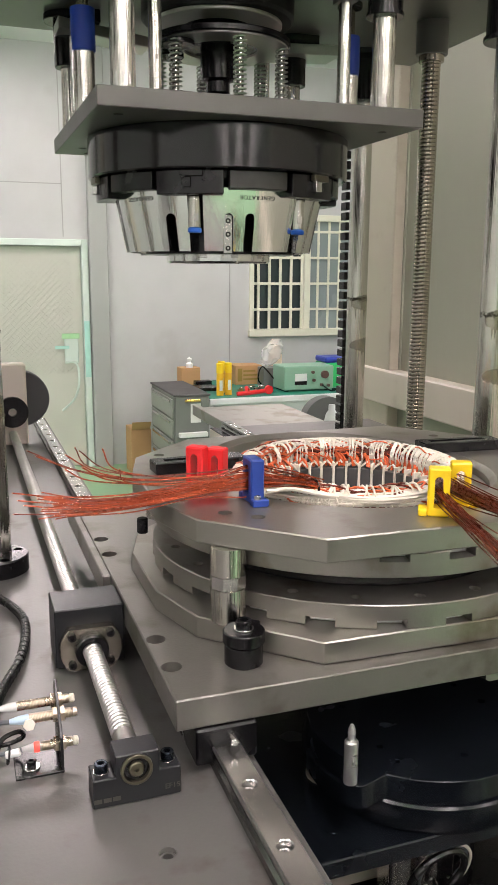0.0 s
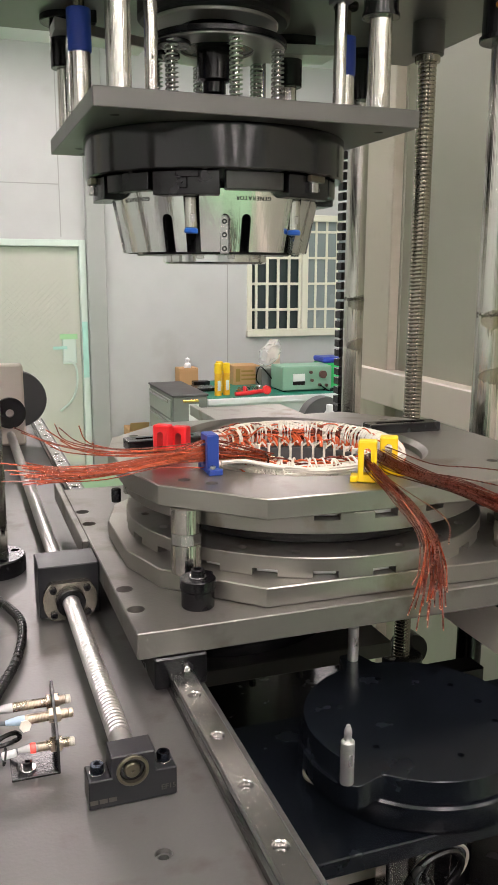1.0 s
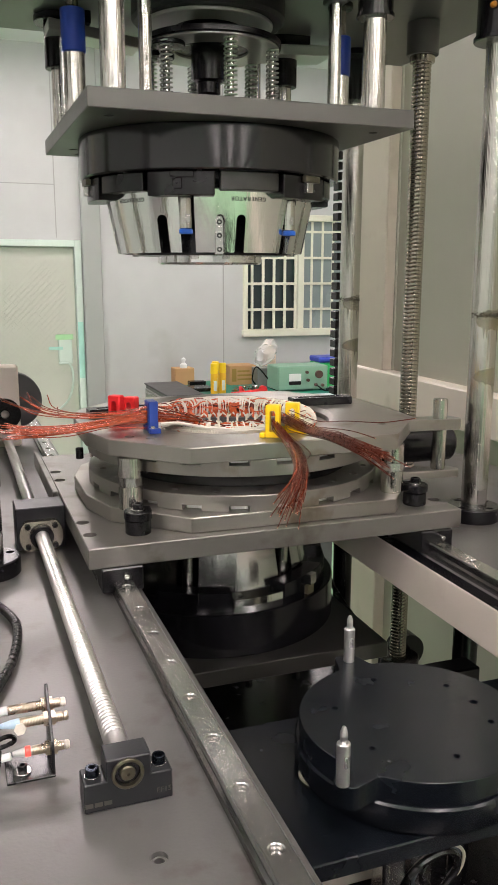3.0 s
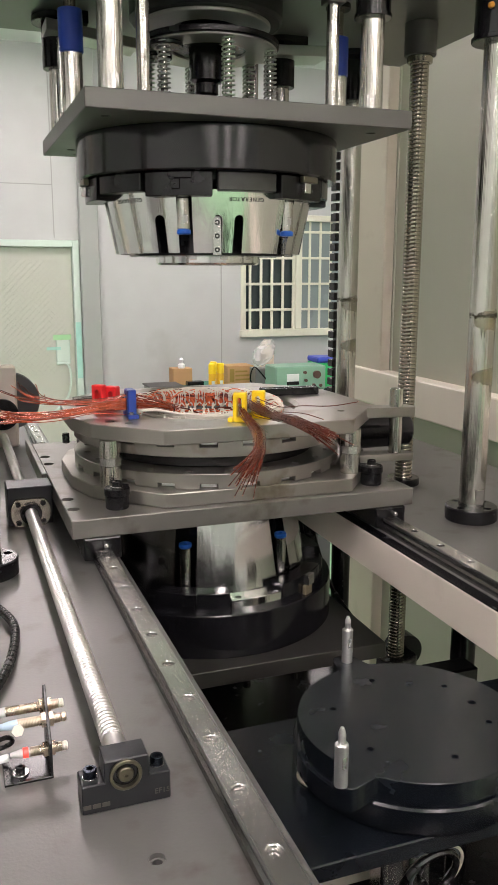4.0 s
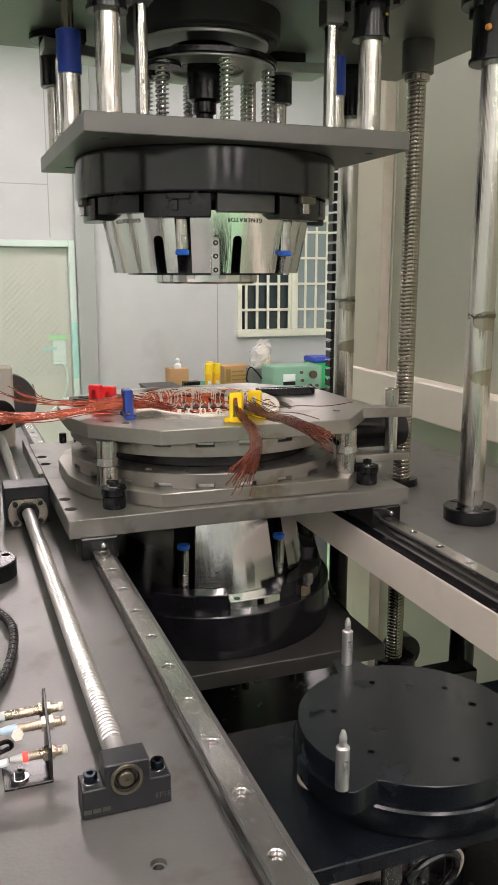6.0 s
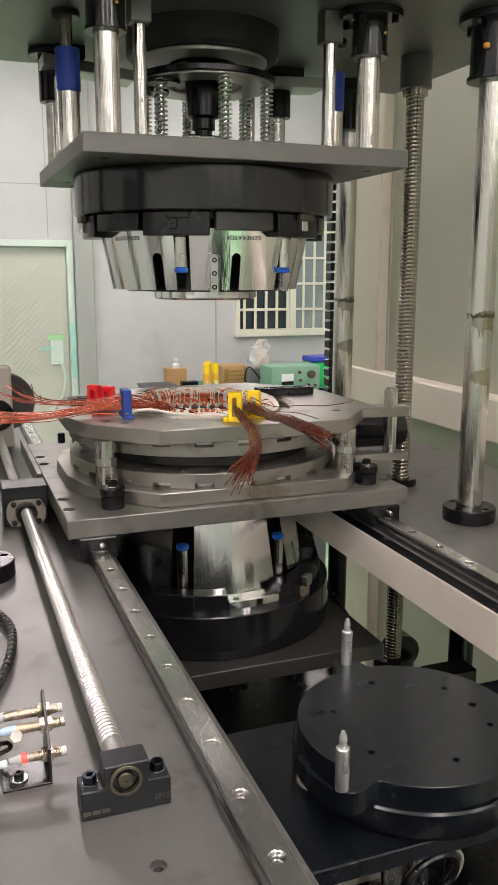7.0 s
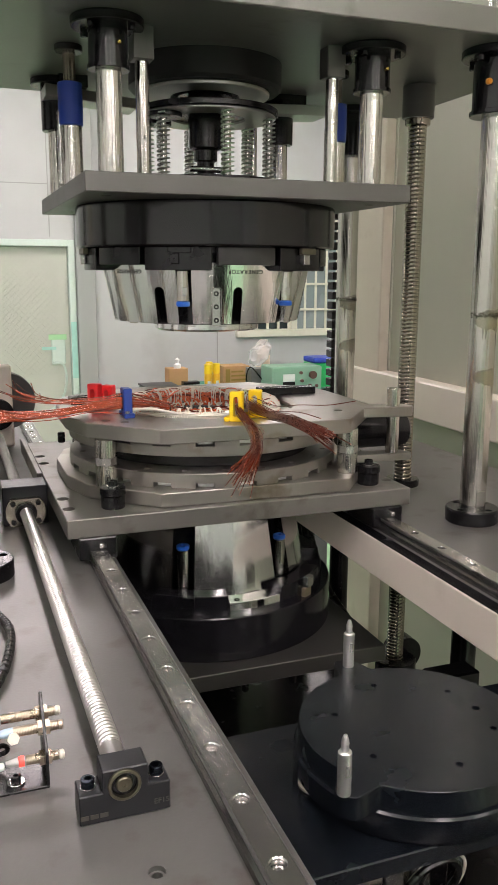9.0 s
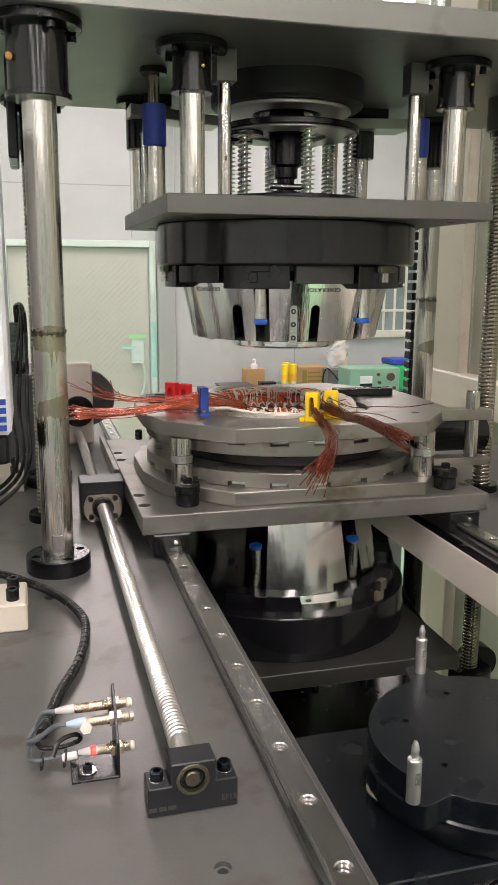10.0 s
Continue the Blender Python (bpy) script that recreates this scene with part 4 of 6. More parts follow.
def plate_outline(w=0.0):
    """Upper and lower plate: a rectangle with its corners cut twice."""
    q = [(0.114, 0.187), (0.189, 0.112), (0.205 + w, 0.050)]
    e = [(0.137, 0.192), (0.216, 0.092), (0.219 + w, 0.050)]
    o = [(-x, -y) for x, y in q[::-1]] + [(x, -y) for x, y in e] + [(x, y) for x, y in e[::-1]] + [(-x, y) for x, y in q]
    return [(TX + 0.003 + x, CY + y) for x, y in o]


def hole_row(places, r, z0, z1, seg=24):
    c = bmesh.new()
    for x, y in places:
        lathe([(0, z0), (r, z0), (r, z1), (0, z1)], seg, at3(x, y, 0), c, closed=False)
    return c


def polar(r, a):
    return TX + r * math.cos(math.radians(a)), CY + r * math.sin(math.radians(a))


def slotted_ring(z0, z1, zs0, zs1):
    b = pipe(0.190, 0.135, z0, z1, 144, 0.0008, m=at3(TX, CY, 0))
    c = bmesh.new()
    for k in range(22):
        a = -90 + 360 / 22 * k
        x, y = polar(0.190, a)
        join(c, box(-0.028, 0.012, -0.0115, 0.0115, zs0, zs1, 0), at3(x, y, 0, 0, 0, a))
    return cut(b, c)


def sliding_table():
    t = TABLE
    base = box(TX - 0.226, TX + 0.226, 0.555, 1.02, 0.0145, 0.0372, 0.001)
    holes = [(-0.0262, 0.652), (-0.0256, 0.604), (-0.026, 0.86), (-0.026, 0.91), (0.408, 0.652), (0.408, 0.604), (0.408, 0.86), (0.408, 0.91)]
    part("base_plate", cut(base, hole_row(holes, 0.0078, 0.022, 0.05)), BASESTEEL, t)
    part("side_plate", box(TX - 0.2335, TX - 0.2262, 0.80, 1.06, 0.0145, 0.0372, 0.001), BASESTEEL, t)
    low = prism(plate_outline(0.002), 0.0374, 0.055, 0.001)
    part("lower_plate", low, STEEL, t)
    part("lower_ring", cut(slotted_ring(0.055, 0.0742, 0.0545, 0.0620), hole_row([polar(0.174, -90 + 360 / 22 * (k + 0.5)) for k in range(22)], 0.0045, 0.066, 0.08, 16)), STEEL, t)
    part("upper_ring", slotted_ring(0.0955, 0.1148, 0.1080, 0.1153), STEEL, t)
    for zs0, zs1 in ((0.0552, 0.0612), (0.1088, 0.1145)):
        first = None
        for k in range(22):
            a = -90 + 360 / 22 * k
            x, y = polar(0.1685, a)
            if first is None:
                first = part("slot_key", box(-0.0105, 0.0105, -0.0095, 0.0105, zs0, zs1, 0.0005), ZINC, t, "zinc plated slot key", at=(x, y, 0))
                first.rotation_euler = (0, 0, radians(a))
            else:
                again(first, (x, y, 0), a)
    part("inner_drum", pipe(0.152, 0.12, 0.0745, 0.0952, 96, 0.001, m=at3(TX, CY, 0)), BLACK, t)
    top = prism(plate_outline(), 0.115, 0.1335, 0.001)
    c = lathe([(0, 0.10), (0.128, 0.10), (0.128, 0.1285), (0.134, 0.1340), (0.136, 0.15), (0, 0.15)], 128, at3(TX, CY, 0), closed=False)
    for v in c.verts:
        if v.co.y > CY:
            v.co.y = CY + (v.co.y - CY) * 1.42
    for x, y in ((0.0315, 0.655), (0.052, 0.636), (0.345, 0.632), (0.030, 0.872), (0.355, 0.875)):
        lathe([(0, 0.125), (0.0058, 0.125), (0.0058, 0.15), (0, 0.15)], 24, at3(x, y, 0), c, closed=False)
    part("upper_plate", cut(top, c), STEEL, t)
    up = t.children[-1]
    part("seat_ring", pipe(0.1275, 0.105, 0.1152, 0.1225, 96, 0.0006, m=at3(TX, CY, 0)), STEEL, t)
    part("sunk_bolt", cap_screw(0.0055, 0.005, 20), BLACK, up, at=(0.0315, 0.655, 0.1252))
    for x, y in ((0.0265, 0.632), (0.344, 0.599), (0.362, 0.882), (0.038, 0.915)):
        p = part("post", lathe([(0, 0.0551), (0.0130, 0.0551), (0.0136, 0.056), (0.0136, 0.082), (0.0122, 0.0825), (0.0122, 0.0925), (0.0136, 0.093), (0.0136, 0.1148), (0, 0.1148)], 40, at3(x, y, 0), closed=False), CHROME, t)
        part("post_nut", lathe([(0, 0.0826), (0.0141, 0.0826), (0.0141, 0.0924), (0, 0.0924)], 8, at3(x, y, 0, 0, 0, 12), closed=False), RAILSTEEL, p)
    # rail carriages
    for x in (0.0, 0.3823):
        for y in (0.582, 0.90):
            c = part("rail_carriage", box(x - 0.022, x + 0.022, y - 0.03, y + 0.045, -0.0125, 0.0143, 0.0015), BLACK, t)
            g = bmesh.new()
            box(x - 0.0105, x + 0.0105, y - 0.1, y + 0.1, -0.02, 0.0008, 0, g)
            old = c.data
            cb = cut(box(x - 0.022, x + 0.022, y - 0.03, y + 0.045, -0.0125, 0.0143, 0.0015), g)
            bmesh.ops.translate(cb, verts=cb.verts, vec=-WORLD[t])
            c.data = finish(cb, "rail_carriage", BLACK)
            part("grease_nipple", rod(0.0028, 0, 0.012, 12, m=at3(x + 0.002, y - 0.0295, 0.0075, 90)), RAILSTEEL, c)
    # screw nut
    ny = 0.731
    nb = box(-0.0950, -0.0365, ny, ny + 0.046, -0.0150, 0.0372, 0.001)
    h = part("nut_housing", cut(nb, rod(0.0095, -0.1, 0.1, 32, m=at3(SX, ny, SZ, -90))), BLOCK, t)
    fl = lathe([(0.0088, 0), (0.0255, 0), (0.0262, 0.001), (0.0262, 0.0085), (0.0255, 0.0095), (0.0088, 0.0095)], 56, at3(SX, ny - 0.0097, SZ, -90))
    for v in fl.verts:
        v.co.z = min(SZ + 0.0185, max(SZ - 0.0185, v.co.z))
    part("nut_flange", fl, OLDSCREW, h, "oily steel nut flange")
    part("wiper_ring", pipe(0.0140, 0.0086, 0, 0.007, 40, 0.001, m=at3(SX, ny - 0.0168, SZ, -90)), BLACK, h)
    for k in range(6):
        a = math.radians((38, 90, 142, 218, 270, 322)[k])
        if k in (1, 4):
            continue
        part("bolt", join(None, cap_screw(0.0034, 0.0032, 14), at3(SX + 0.0205 * math.cos(a), ny - 0.0098, SZ + 0.0205 * math.sin(a), 90)), BLACK, h)
    # lifting lugs
    part("lug_arm", prism([(0.372, 0.672), (0.372, 0.640), (0.460, 0.630), (0.466, 0.638), (0.460, 0.655)], 0.1190, 0.1334, 0.001), STEEL, t)
    part("lug_arm", prism([(0.372, 0.672), (0.372, 0.640), (0.460, 0.630), (0.466, 0.638), (0.460, 0.655)], 0.0560, 0.0660, 0.001), STEEL, t)
    part("lug_pin", rod(0.0094, 0.0662, 0.159, 32, m=at3(0.437, 0.643, 0)), CHROME, t)
    part("side_cylinder", rod(0.0255, 0, 0.112, 40, 0.005, m=at3(0.385, 0.71, 0.086, 0, 90)), BLACK, t, "black side cylinder")
    part("lock_bolt", rod(0.005, 0.056, 0.070, 16, m=at3(-0.01, 0.77, 0.03)), BLACK, t)


sliding_table()
SLIDING = [TABLE]


def swing_clamp(x, y, turn):
    c = thing("swing_clamp", (x, y, 0.0372), "black swing clamp bolted on the table", "clamp", "swing clamps")
    part("barrel", pipe(0.0142, 0.004, 0.0372, 0.0535, 40, m=at3(x, y, 0)), BLACK, c)
    o = [(0.0155 * math.cos(math.radians(a)), 0.0155 * math.sin(math.radians(a))) for a in range(30, 331, 12)] + [(0.019, -0.006), (0.019, 0.006)]
    part("arm", join(None, prism(o, 0.0537, 0.0632, 0.0008), at3(x, y, 0, 0, 0, turn)), BLACK, c)
    part("washer", pipe(0.0075, 0.004, 0.0633, 0.0645, 28, 0.0002, m=at3(x, y, 0)), RAILSTEEL, c)
    part("bolt", cap_screw(0.0058, 0.0062, 24), BLACK, c, at=(x, y, 0.0646))
    SLIDING.append(c)


swing_clamp(0.0262, 0.594, 50)
swing_clamp(0.374, 0.594, 130)


def clamp_bar(x, y, turn):
    c = thing("stop_bar", (x, y, 0.1335), "black slotted stop bar on the upper plate", "stop bar", "stop bars")
    b = box(-0.045, 0.045, -0.012, 0.012, 0.1336, 0.1445, 0.001)
    k = box(-0.034, 0.030, -0.004, 0.004, 0.139, 0.16, 0)
    part("bar", join(None, cut(b, k), at3(x, y, 0, 0, 0, turn)), BLACK, c)
    part("bolt", cap_screw(0.0038, 0.003, 16), BLACK, c, at=(x + 0.02, y, 0.1392))
    SLIDING.append(c)


clamp_bar(0.052, 0.802, 3)
clamp_bar(0.338, 0.800, -3)


def wire_guide(x, y, turn, w, d, h, material, label, foot=True):
    g = thing("wire_guide", (x, y, 0.1335), label, "wire guide", "wire guides")
    b = box(-w / 2, w / 2, -d / 2, d / 2, 0.1337, 0.1335 + h, 0.0012)
    k = bmesh.new()
    box(-0.05, 0.05, -d * 0.20, d * 0.20, 0.1335 + 0.007, 0.1335 + h - 0.0095, 0, k)
    rod(d * 0.20, -0.05, 0.05, 20, 0, m=at3(0, 0, 0.1335 + h - 0.0095, 0, 90), bm=k)
    part("guide_arch", join(None, cut(b, k), at3(x, y, 0, 0, 0, turn)), material, g)
    if foot:
        part("foot", join(None, box(-w / 2 - 0.001, w / 2 + 0.001, -d / 2 - 0.0085, -d / 2 - 0.0001, 0.1337, 0.1395, 0.0008), at3(x, y, 0, 0, 0, turn)), material, g)
        part("foot", join(None, box(-w / 2 - 0.001, w / 2 + 0.001, d / 2 + 0.0001, d / 2 + 0.0065, 0.1337, 0.1395, 0.0008), at3(x, y, 0, 0, 0, turn)), material, g)
        part("screw", join(None, cap_screw(0.0027, 0.003, 14), at3(x, y, 0, 0, 0, turn) @ at3(-0.002, -d / 2 - 0.0045, 0.1396)), RAILSTEEL, g)
    SLIDING.append(g)
    return g


wire_guide(0.0330, 0.740, 48, 0.0125, 0.0165, 0.036, RED, "red printed plastic wire guide arch on the plate", False)
wire_guide(0.0520, 0.742, 48, 0.0125, 0.0165, 0.033, RED, "red printed plastic wire guide arch on the plate", False)
wire_guide(0.0630, 0.678, 0, 0.0115, 0.022, 0.037, BLUE, "dark blue printed plastic wire guide arch")
wire_guide(0.1860, 0.597, 60, 0.013, 0.0165, 0.038, YELLOW, "yellow printed plastic wire guide arch")
wire_guide(0.2180, 0.616, 60, 0.013, 0.0165, 0.036, YELLOW, "yellow printed plastic wire guide arch")


# ---- stator ----
def stator():
    s = thing("stator", (TX, CY, 0.091), "wound motor stator with copper coils and white lacing", "motor stator")
    part("core", pipe(0.104, 0.078, 0.062, 0.122, 96, 0.0006, m=at3(TX, CY, 0)), LAMIN, s)
    core = s.children[-1]
    for k in range(36):
        a = k * 10
        x, y = polar(0.0735, a)
        part("tooth", join(None, box(-0.005, 0.005, -0.0045, 0.0045, 0.062, 0.1218, 0.0005), at3(x, y, 0, 0, 0, a)), LAMIN, core)
        x, y = polar(0.0725, a + 5)
        part("slot_liner", join(None, box(-0.004, 0.004, -0.0011, 0.0011, 0.060, 0.1275, 0.0003), at3(x, y, 0, 0, 0, a + 5)), CORD, core)
    rg = random.Random(5)
    # end winding: strands laid round in a fat ring
    for mt, n, nm in ((COILRED, 300, "coil_strand_mass"), (COPPERDARK, 90, "coil_strand_mass")):
        b = bmesh.new()
        for j in range(n):
            u, v = rg.gauss(0, 0.45), rg.gauss(0, 0.45)
            u, v = max(-1, min(1, u)), max(-1, min(1, v))
            ph, a0, span = rg.uniform(0, 6.3), rg.uniform(0, 360), rg.uniform(25, 90)
            pts = []
            for k in range(int(span / 5) + 1):
                a = a0 + 5 * k
                r = 0.0895 + 0.0095 * u + 0.0040 * math.sin(ph + a * 0.16)
                z = 0.1360 + 0.0100 * v + 0.0036 * math.sin(2 * ph + a * 0.21)
                pts.append((*polar(r, a), z))
            tube(pts, 0.00085, 5, b)
        tagged(part(nm, b, mt, s), kind="stuff")
    body = bmesh.new()
    lathe([(0.0895 + 0.0078 * math.cos(2 * math.pi * k / 12), 0.1345 + 0.0080 * math.sin(2 * math.pi * k / 12)) for k in range(12)], 96, at3(TX, CY, 0), body)
    for v in body.verts:
        v.co += 0.0018 * Vector(noise.noise_vector(v.co * 130))
    part("end_winding", body, COPPERDARK, s)
    # coil ends bulging between teeth
    b = bmesh.new()
    for k in range(36):
        for j in range(6):
            a = k * 10 + rg.uniform(-3.5, 3.5)
            r = 0.0745 + 0.001 * j
            p = [(*polar(r - 0.003, a - 3), 0.123), (*polar(r + 0.001, a - 1.5), 0.1295 + rg.uniform(-0.001, 0.002)), (*polar(r + 0.005, a + 1), 0.1335), (*polar(r + 0.010, a + 3), 0.137)]
            tube(smooth_line(p, 3), 0.0012, 5, b)
    tagged(part("coil_end_mass", b, COILRED, s), kind="stuff")
    # white slot paper collars
    b = bmesh.new()
    for k in range(36):
        a = k * 10 + 5
        p = [(*polar(0.0745, a - 4.6), 0.1275), (*polar(0.0730, a - 1.2), 0.1235), (*polar(0.0730, a + 1.2), 0.1235), (*polar(0.0745, a + 4.6), 0.1290)]
        tube(p, 0.0011, 5, b)
    tagged(part("slot_paper", b, CORD, s), kind="stuff")
    # lacing loops over the ring, denser on the far and left flank
    b = bmesh.new()
    a = 0.0
    while a < 360:
        lean = rg.uniform(-7, 7)
        pts = []
        for k in range(15):
            f = 2 * math.pi * k / 14
            rr = 0.0895 + 0.0122 * math.cos(f)
            zz = 0.1352 + 0.0128 * math.sin(f)
            pts.append((*polar(rr, a + lean * math.sin(f * 0.5) + rg.uniform(-0.4, 0.4)), zz))
        tube(pts, rg.uniform(0.0007, 0.0011), 5, b)
        dense = a < 40 or (140 < a < 235) or a > 322
        a += rg.uniform(0.7, 1.5) if dense else rg.uniform(1.6, 4.2)
    for j in range(26):
        a0 = rg.uniform(20, 150)
        tube(smooth_line([(*polar(0.083, a0), 0.142), (*polar(0.089, a0 + 12), 0.1485), (*polar(0.092, a0 + 22), 0.1478), (*polar(0.082, a0 + 30), 0.141)], 5), 0.0009, 5, b)
    tagged(part("lacing_cord", b, CORD, s), kind="stuff")
    # bunched white leads along the near side
    b = bmesh.new()
    for j in range(44):
        u, v = rg.uniform(-1, 1), rg.uniform(-1, 1)
        a0, a1 = (206, 300) if j % 2 else (240, 318)
        pts = []
        for k in range(14):
            a = a0 + (a1 - a0) * k / 13
            r = 0.095 + 0.006 * u + 0.003 * math.sin(a * 0.11 + j)
            pts.append((*polar(r, a), 0.1385 + 0.0045 * v + 0.0015 * math.sin(a * 0.07 + 2 * j)))
        tube(pts, 0.0015, 6, b)
    for j in range(9):
        v = rg.uniform(-1, 1)
        tube(smooth_line([(0.082 + 0.003 * v, 0.678 + 0.004 * j * 0.5, 0.147 + 0.002 * v), (0.105, 0.679 + 0.003 * j, 0.147 + 0.002 * v), (0.128, 0.675 + 0.002 * j, 0.143), (0.150, 0.668 + 0.001 * j, 0.140)], 5), 0.0019, 6, b)
    tagged(part("sleeved_lead", b, CORD, s, "white sleeved leads"), kind="stuff")
    part("cable_tie", tube(smooth_line([(0.120, 0.674, 0.137), (0.122, 0.673, 0.1495), (0.124, 0.702, 0.151), (0.125, 0.704, 0.139)], 5), 0.0011, 5), BLACK, s, "black cable tie")
    for ob in [o for o in bpy.data.objects if o.parent is s or (o.parent and o.parent.parent is s)]:
        if ob.name.startswith("cable_tie"):
            continue
        for v in ob.data.vertices:
            v.co.x, v.co.y = v.co.x * 1.11, v.co.y * 1.11
        ob.location.x, ob.location.y = ob.location.x * 1.11, ob.location.y * 1.11
    s.location.z -= 0.007
    s.location.y += 0.006
    SLIDING.append(s)


COILRED = mat("orange_red_coil_enamel", (0.66, 0.13, 0.04), 0.33, 0.3, 0.4, 120, rough_var=0.05)
stator()


# ---- loose wire tails ----
def bundle(name, label, material, seed, n, knots, spread, r=0.0006, tail=0.0, stray=0):
    """Thin wires following a run of knots; each knot has a place, and spread gives their scatter there."""
    rg = random.Random(seed)
    b = bmesh.new()
    ends = []
    for j in range(n):
        g = [rg.gauss(0, 1) for _ in range(3)]
        h = [rg.gauss(0, 1) for _ in range(3)]
        last = rg.uniform(1 - tail, 1.0)
        pts = []
        for i, (p, s) in enumerate(zip(knots, spread)):
            f = i / (len(knots) - 1)
            mixg = [g[c] * (1 - f) + h[c] * f for c in range(3)]
            pts.append(Vector(p) + Vector([max(-1.9, min(1.9, mixg[c])) * s[c] for c in range(3)]))
        if tail and j >= stray:
            pts[-1] = pts[-2].lerp(pts[-1], last)
        if j < stray:
            rise = Vector((rg.uniform(0.0, 0.045), rg.uniform(-0.01, 0.03), rg.uniform(0.014, 0.046)))
            for i in range(2, len(pts)):
                pts[i] += rise * ((i - 1) / (len(pts) - 2)) ** 1.7
        for i in range(3, len(pts)):
            pts[i] += Vector([rg.gauss(0, 0.0007) for _ in range(3)])
        tube(smooth_line(pts, 5), r, 5, b)
        ends.append(pts[-1])
    wires = len(b.faces)
    for p in ends:
        v = bmesh.ops.create_icosphere(b, subdivisions=1, radius=r * 1.12)["verts"]
        bmesh.ops.translate(b, verts=v, vec=p)
    o = solo(name, b, material, label, "wire bundle", kind="stuff", at=(TX, CY, 0.13))
    o.data.materials.append(WIRETIP)
    for f in o.data.polygons:
        if f.index >= wires:
            f.material_index = 1
    SLIDING.append(o)
    return o


LEFT = [(0.125, 0.690, 0.140), (0.092, 0.684, 0.148), (0.060, 0.679, 0.151), (0.020, 0.685, 0.146), (-0.03, 0.688, 0.1395), (-0.075, 0.690, 0.1385), (-0.100, 0.694, 0.141)]
LS = [(0.004, 0.006, 0.002), (0.004, 0.005, 0.004), (0.001, 0.0019, 0.007), (0.004, 0.009, 0.0030), (0.004, 0.011, 0.0026), (0.006, 0.012, 0.0030), (0.014, 0.014, 0.0045)]
bundle("wire_bundle", "bundle of red enamelled copper wire tails", COPPER, 11, 38, LEFT, LS, tail=0.6, stray=5)
bundle("wire_bundle", "bundle of brown enamelled copper wire tails", COPPERDARK, 12, 14, LEFT, LS, tail=0.6, stray=4)
RIGHT = [(0.240, 0.668, 0.140), (0.222, 0.640, 0.147), (0.206, 0.604, 0.150), (0.210, 0.545, 0.1485), (0.205, 0.476, 0.1550), (0.203, 0.410, 0.1560), (0.209, 0.365, 0.1500)]
RS = [(0.006, 0.005, 0.002), (0.005, 0.004, 0.003), (0.0035, 0.003, 0.006), (0.006, 0.007, 0.0030), (0.006, 0.008, 0.0028), (0.007, 0.010, 0.0030), (0.009, 0.014, 0.0055)]
bundle("wire_bundle", "bundle of brown enamelled copper wire tails", COPPERDARK, 13, 50, RIGHT, RS, tail=0.9, stray=2, r=0.0005)
DOWN = [(0.232, 0.664, 0.140), (0.205, 0.628, 0.147), (0.187, 0.596, 0.150), (0.184, 0.530, 0.135), (0.155, 0.445, 0.135), (0.130, 0.397, 0.129), (0.101, 0.357, 0.116)]
DS = [(0.005, 0.004, 0.002), (0.004, 0.004, 0.003), (0.0022, 0.002, 0.006), (0.005, 0.006, 0.0035), (0.004, 0.004, 0.0030), (0.005, 0.003, 0.005), (0.008, 0.005, 0.010)]
bundle("wire_bundle", "drooping bundle of brown copper wire tails", COPPERDARK, 14, 30, DOWN, DS, tail=0.9, stray=1, r=0.0005)
bundle("wire_bundle", "drooping bright red copper wire tails", COPPER, 15, 7, DOWN, DS, tail=0.3, r=0.0005)


# ---- press head, drawn as it stands at eight seconds ----
HX, HY = 0.197, 0.757
HEAD = thing("press_head", (HX, HY, 0.43), "dark steel press head hanging below the crosshead", "press head")


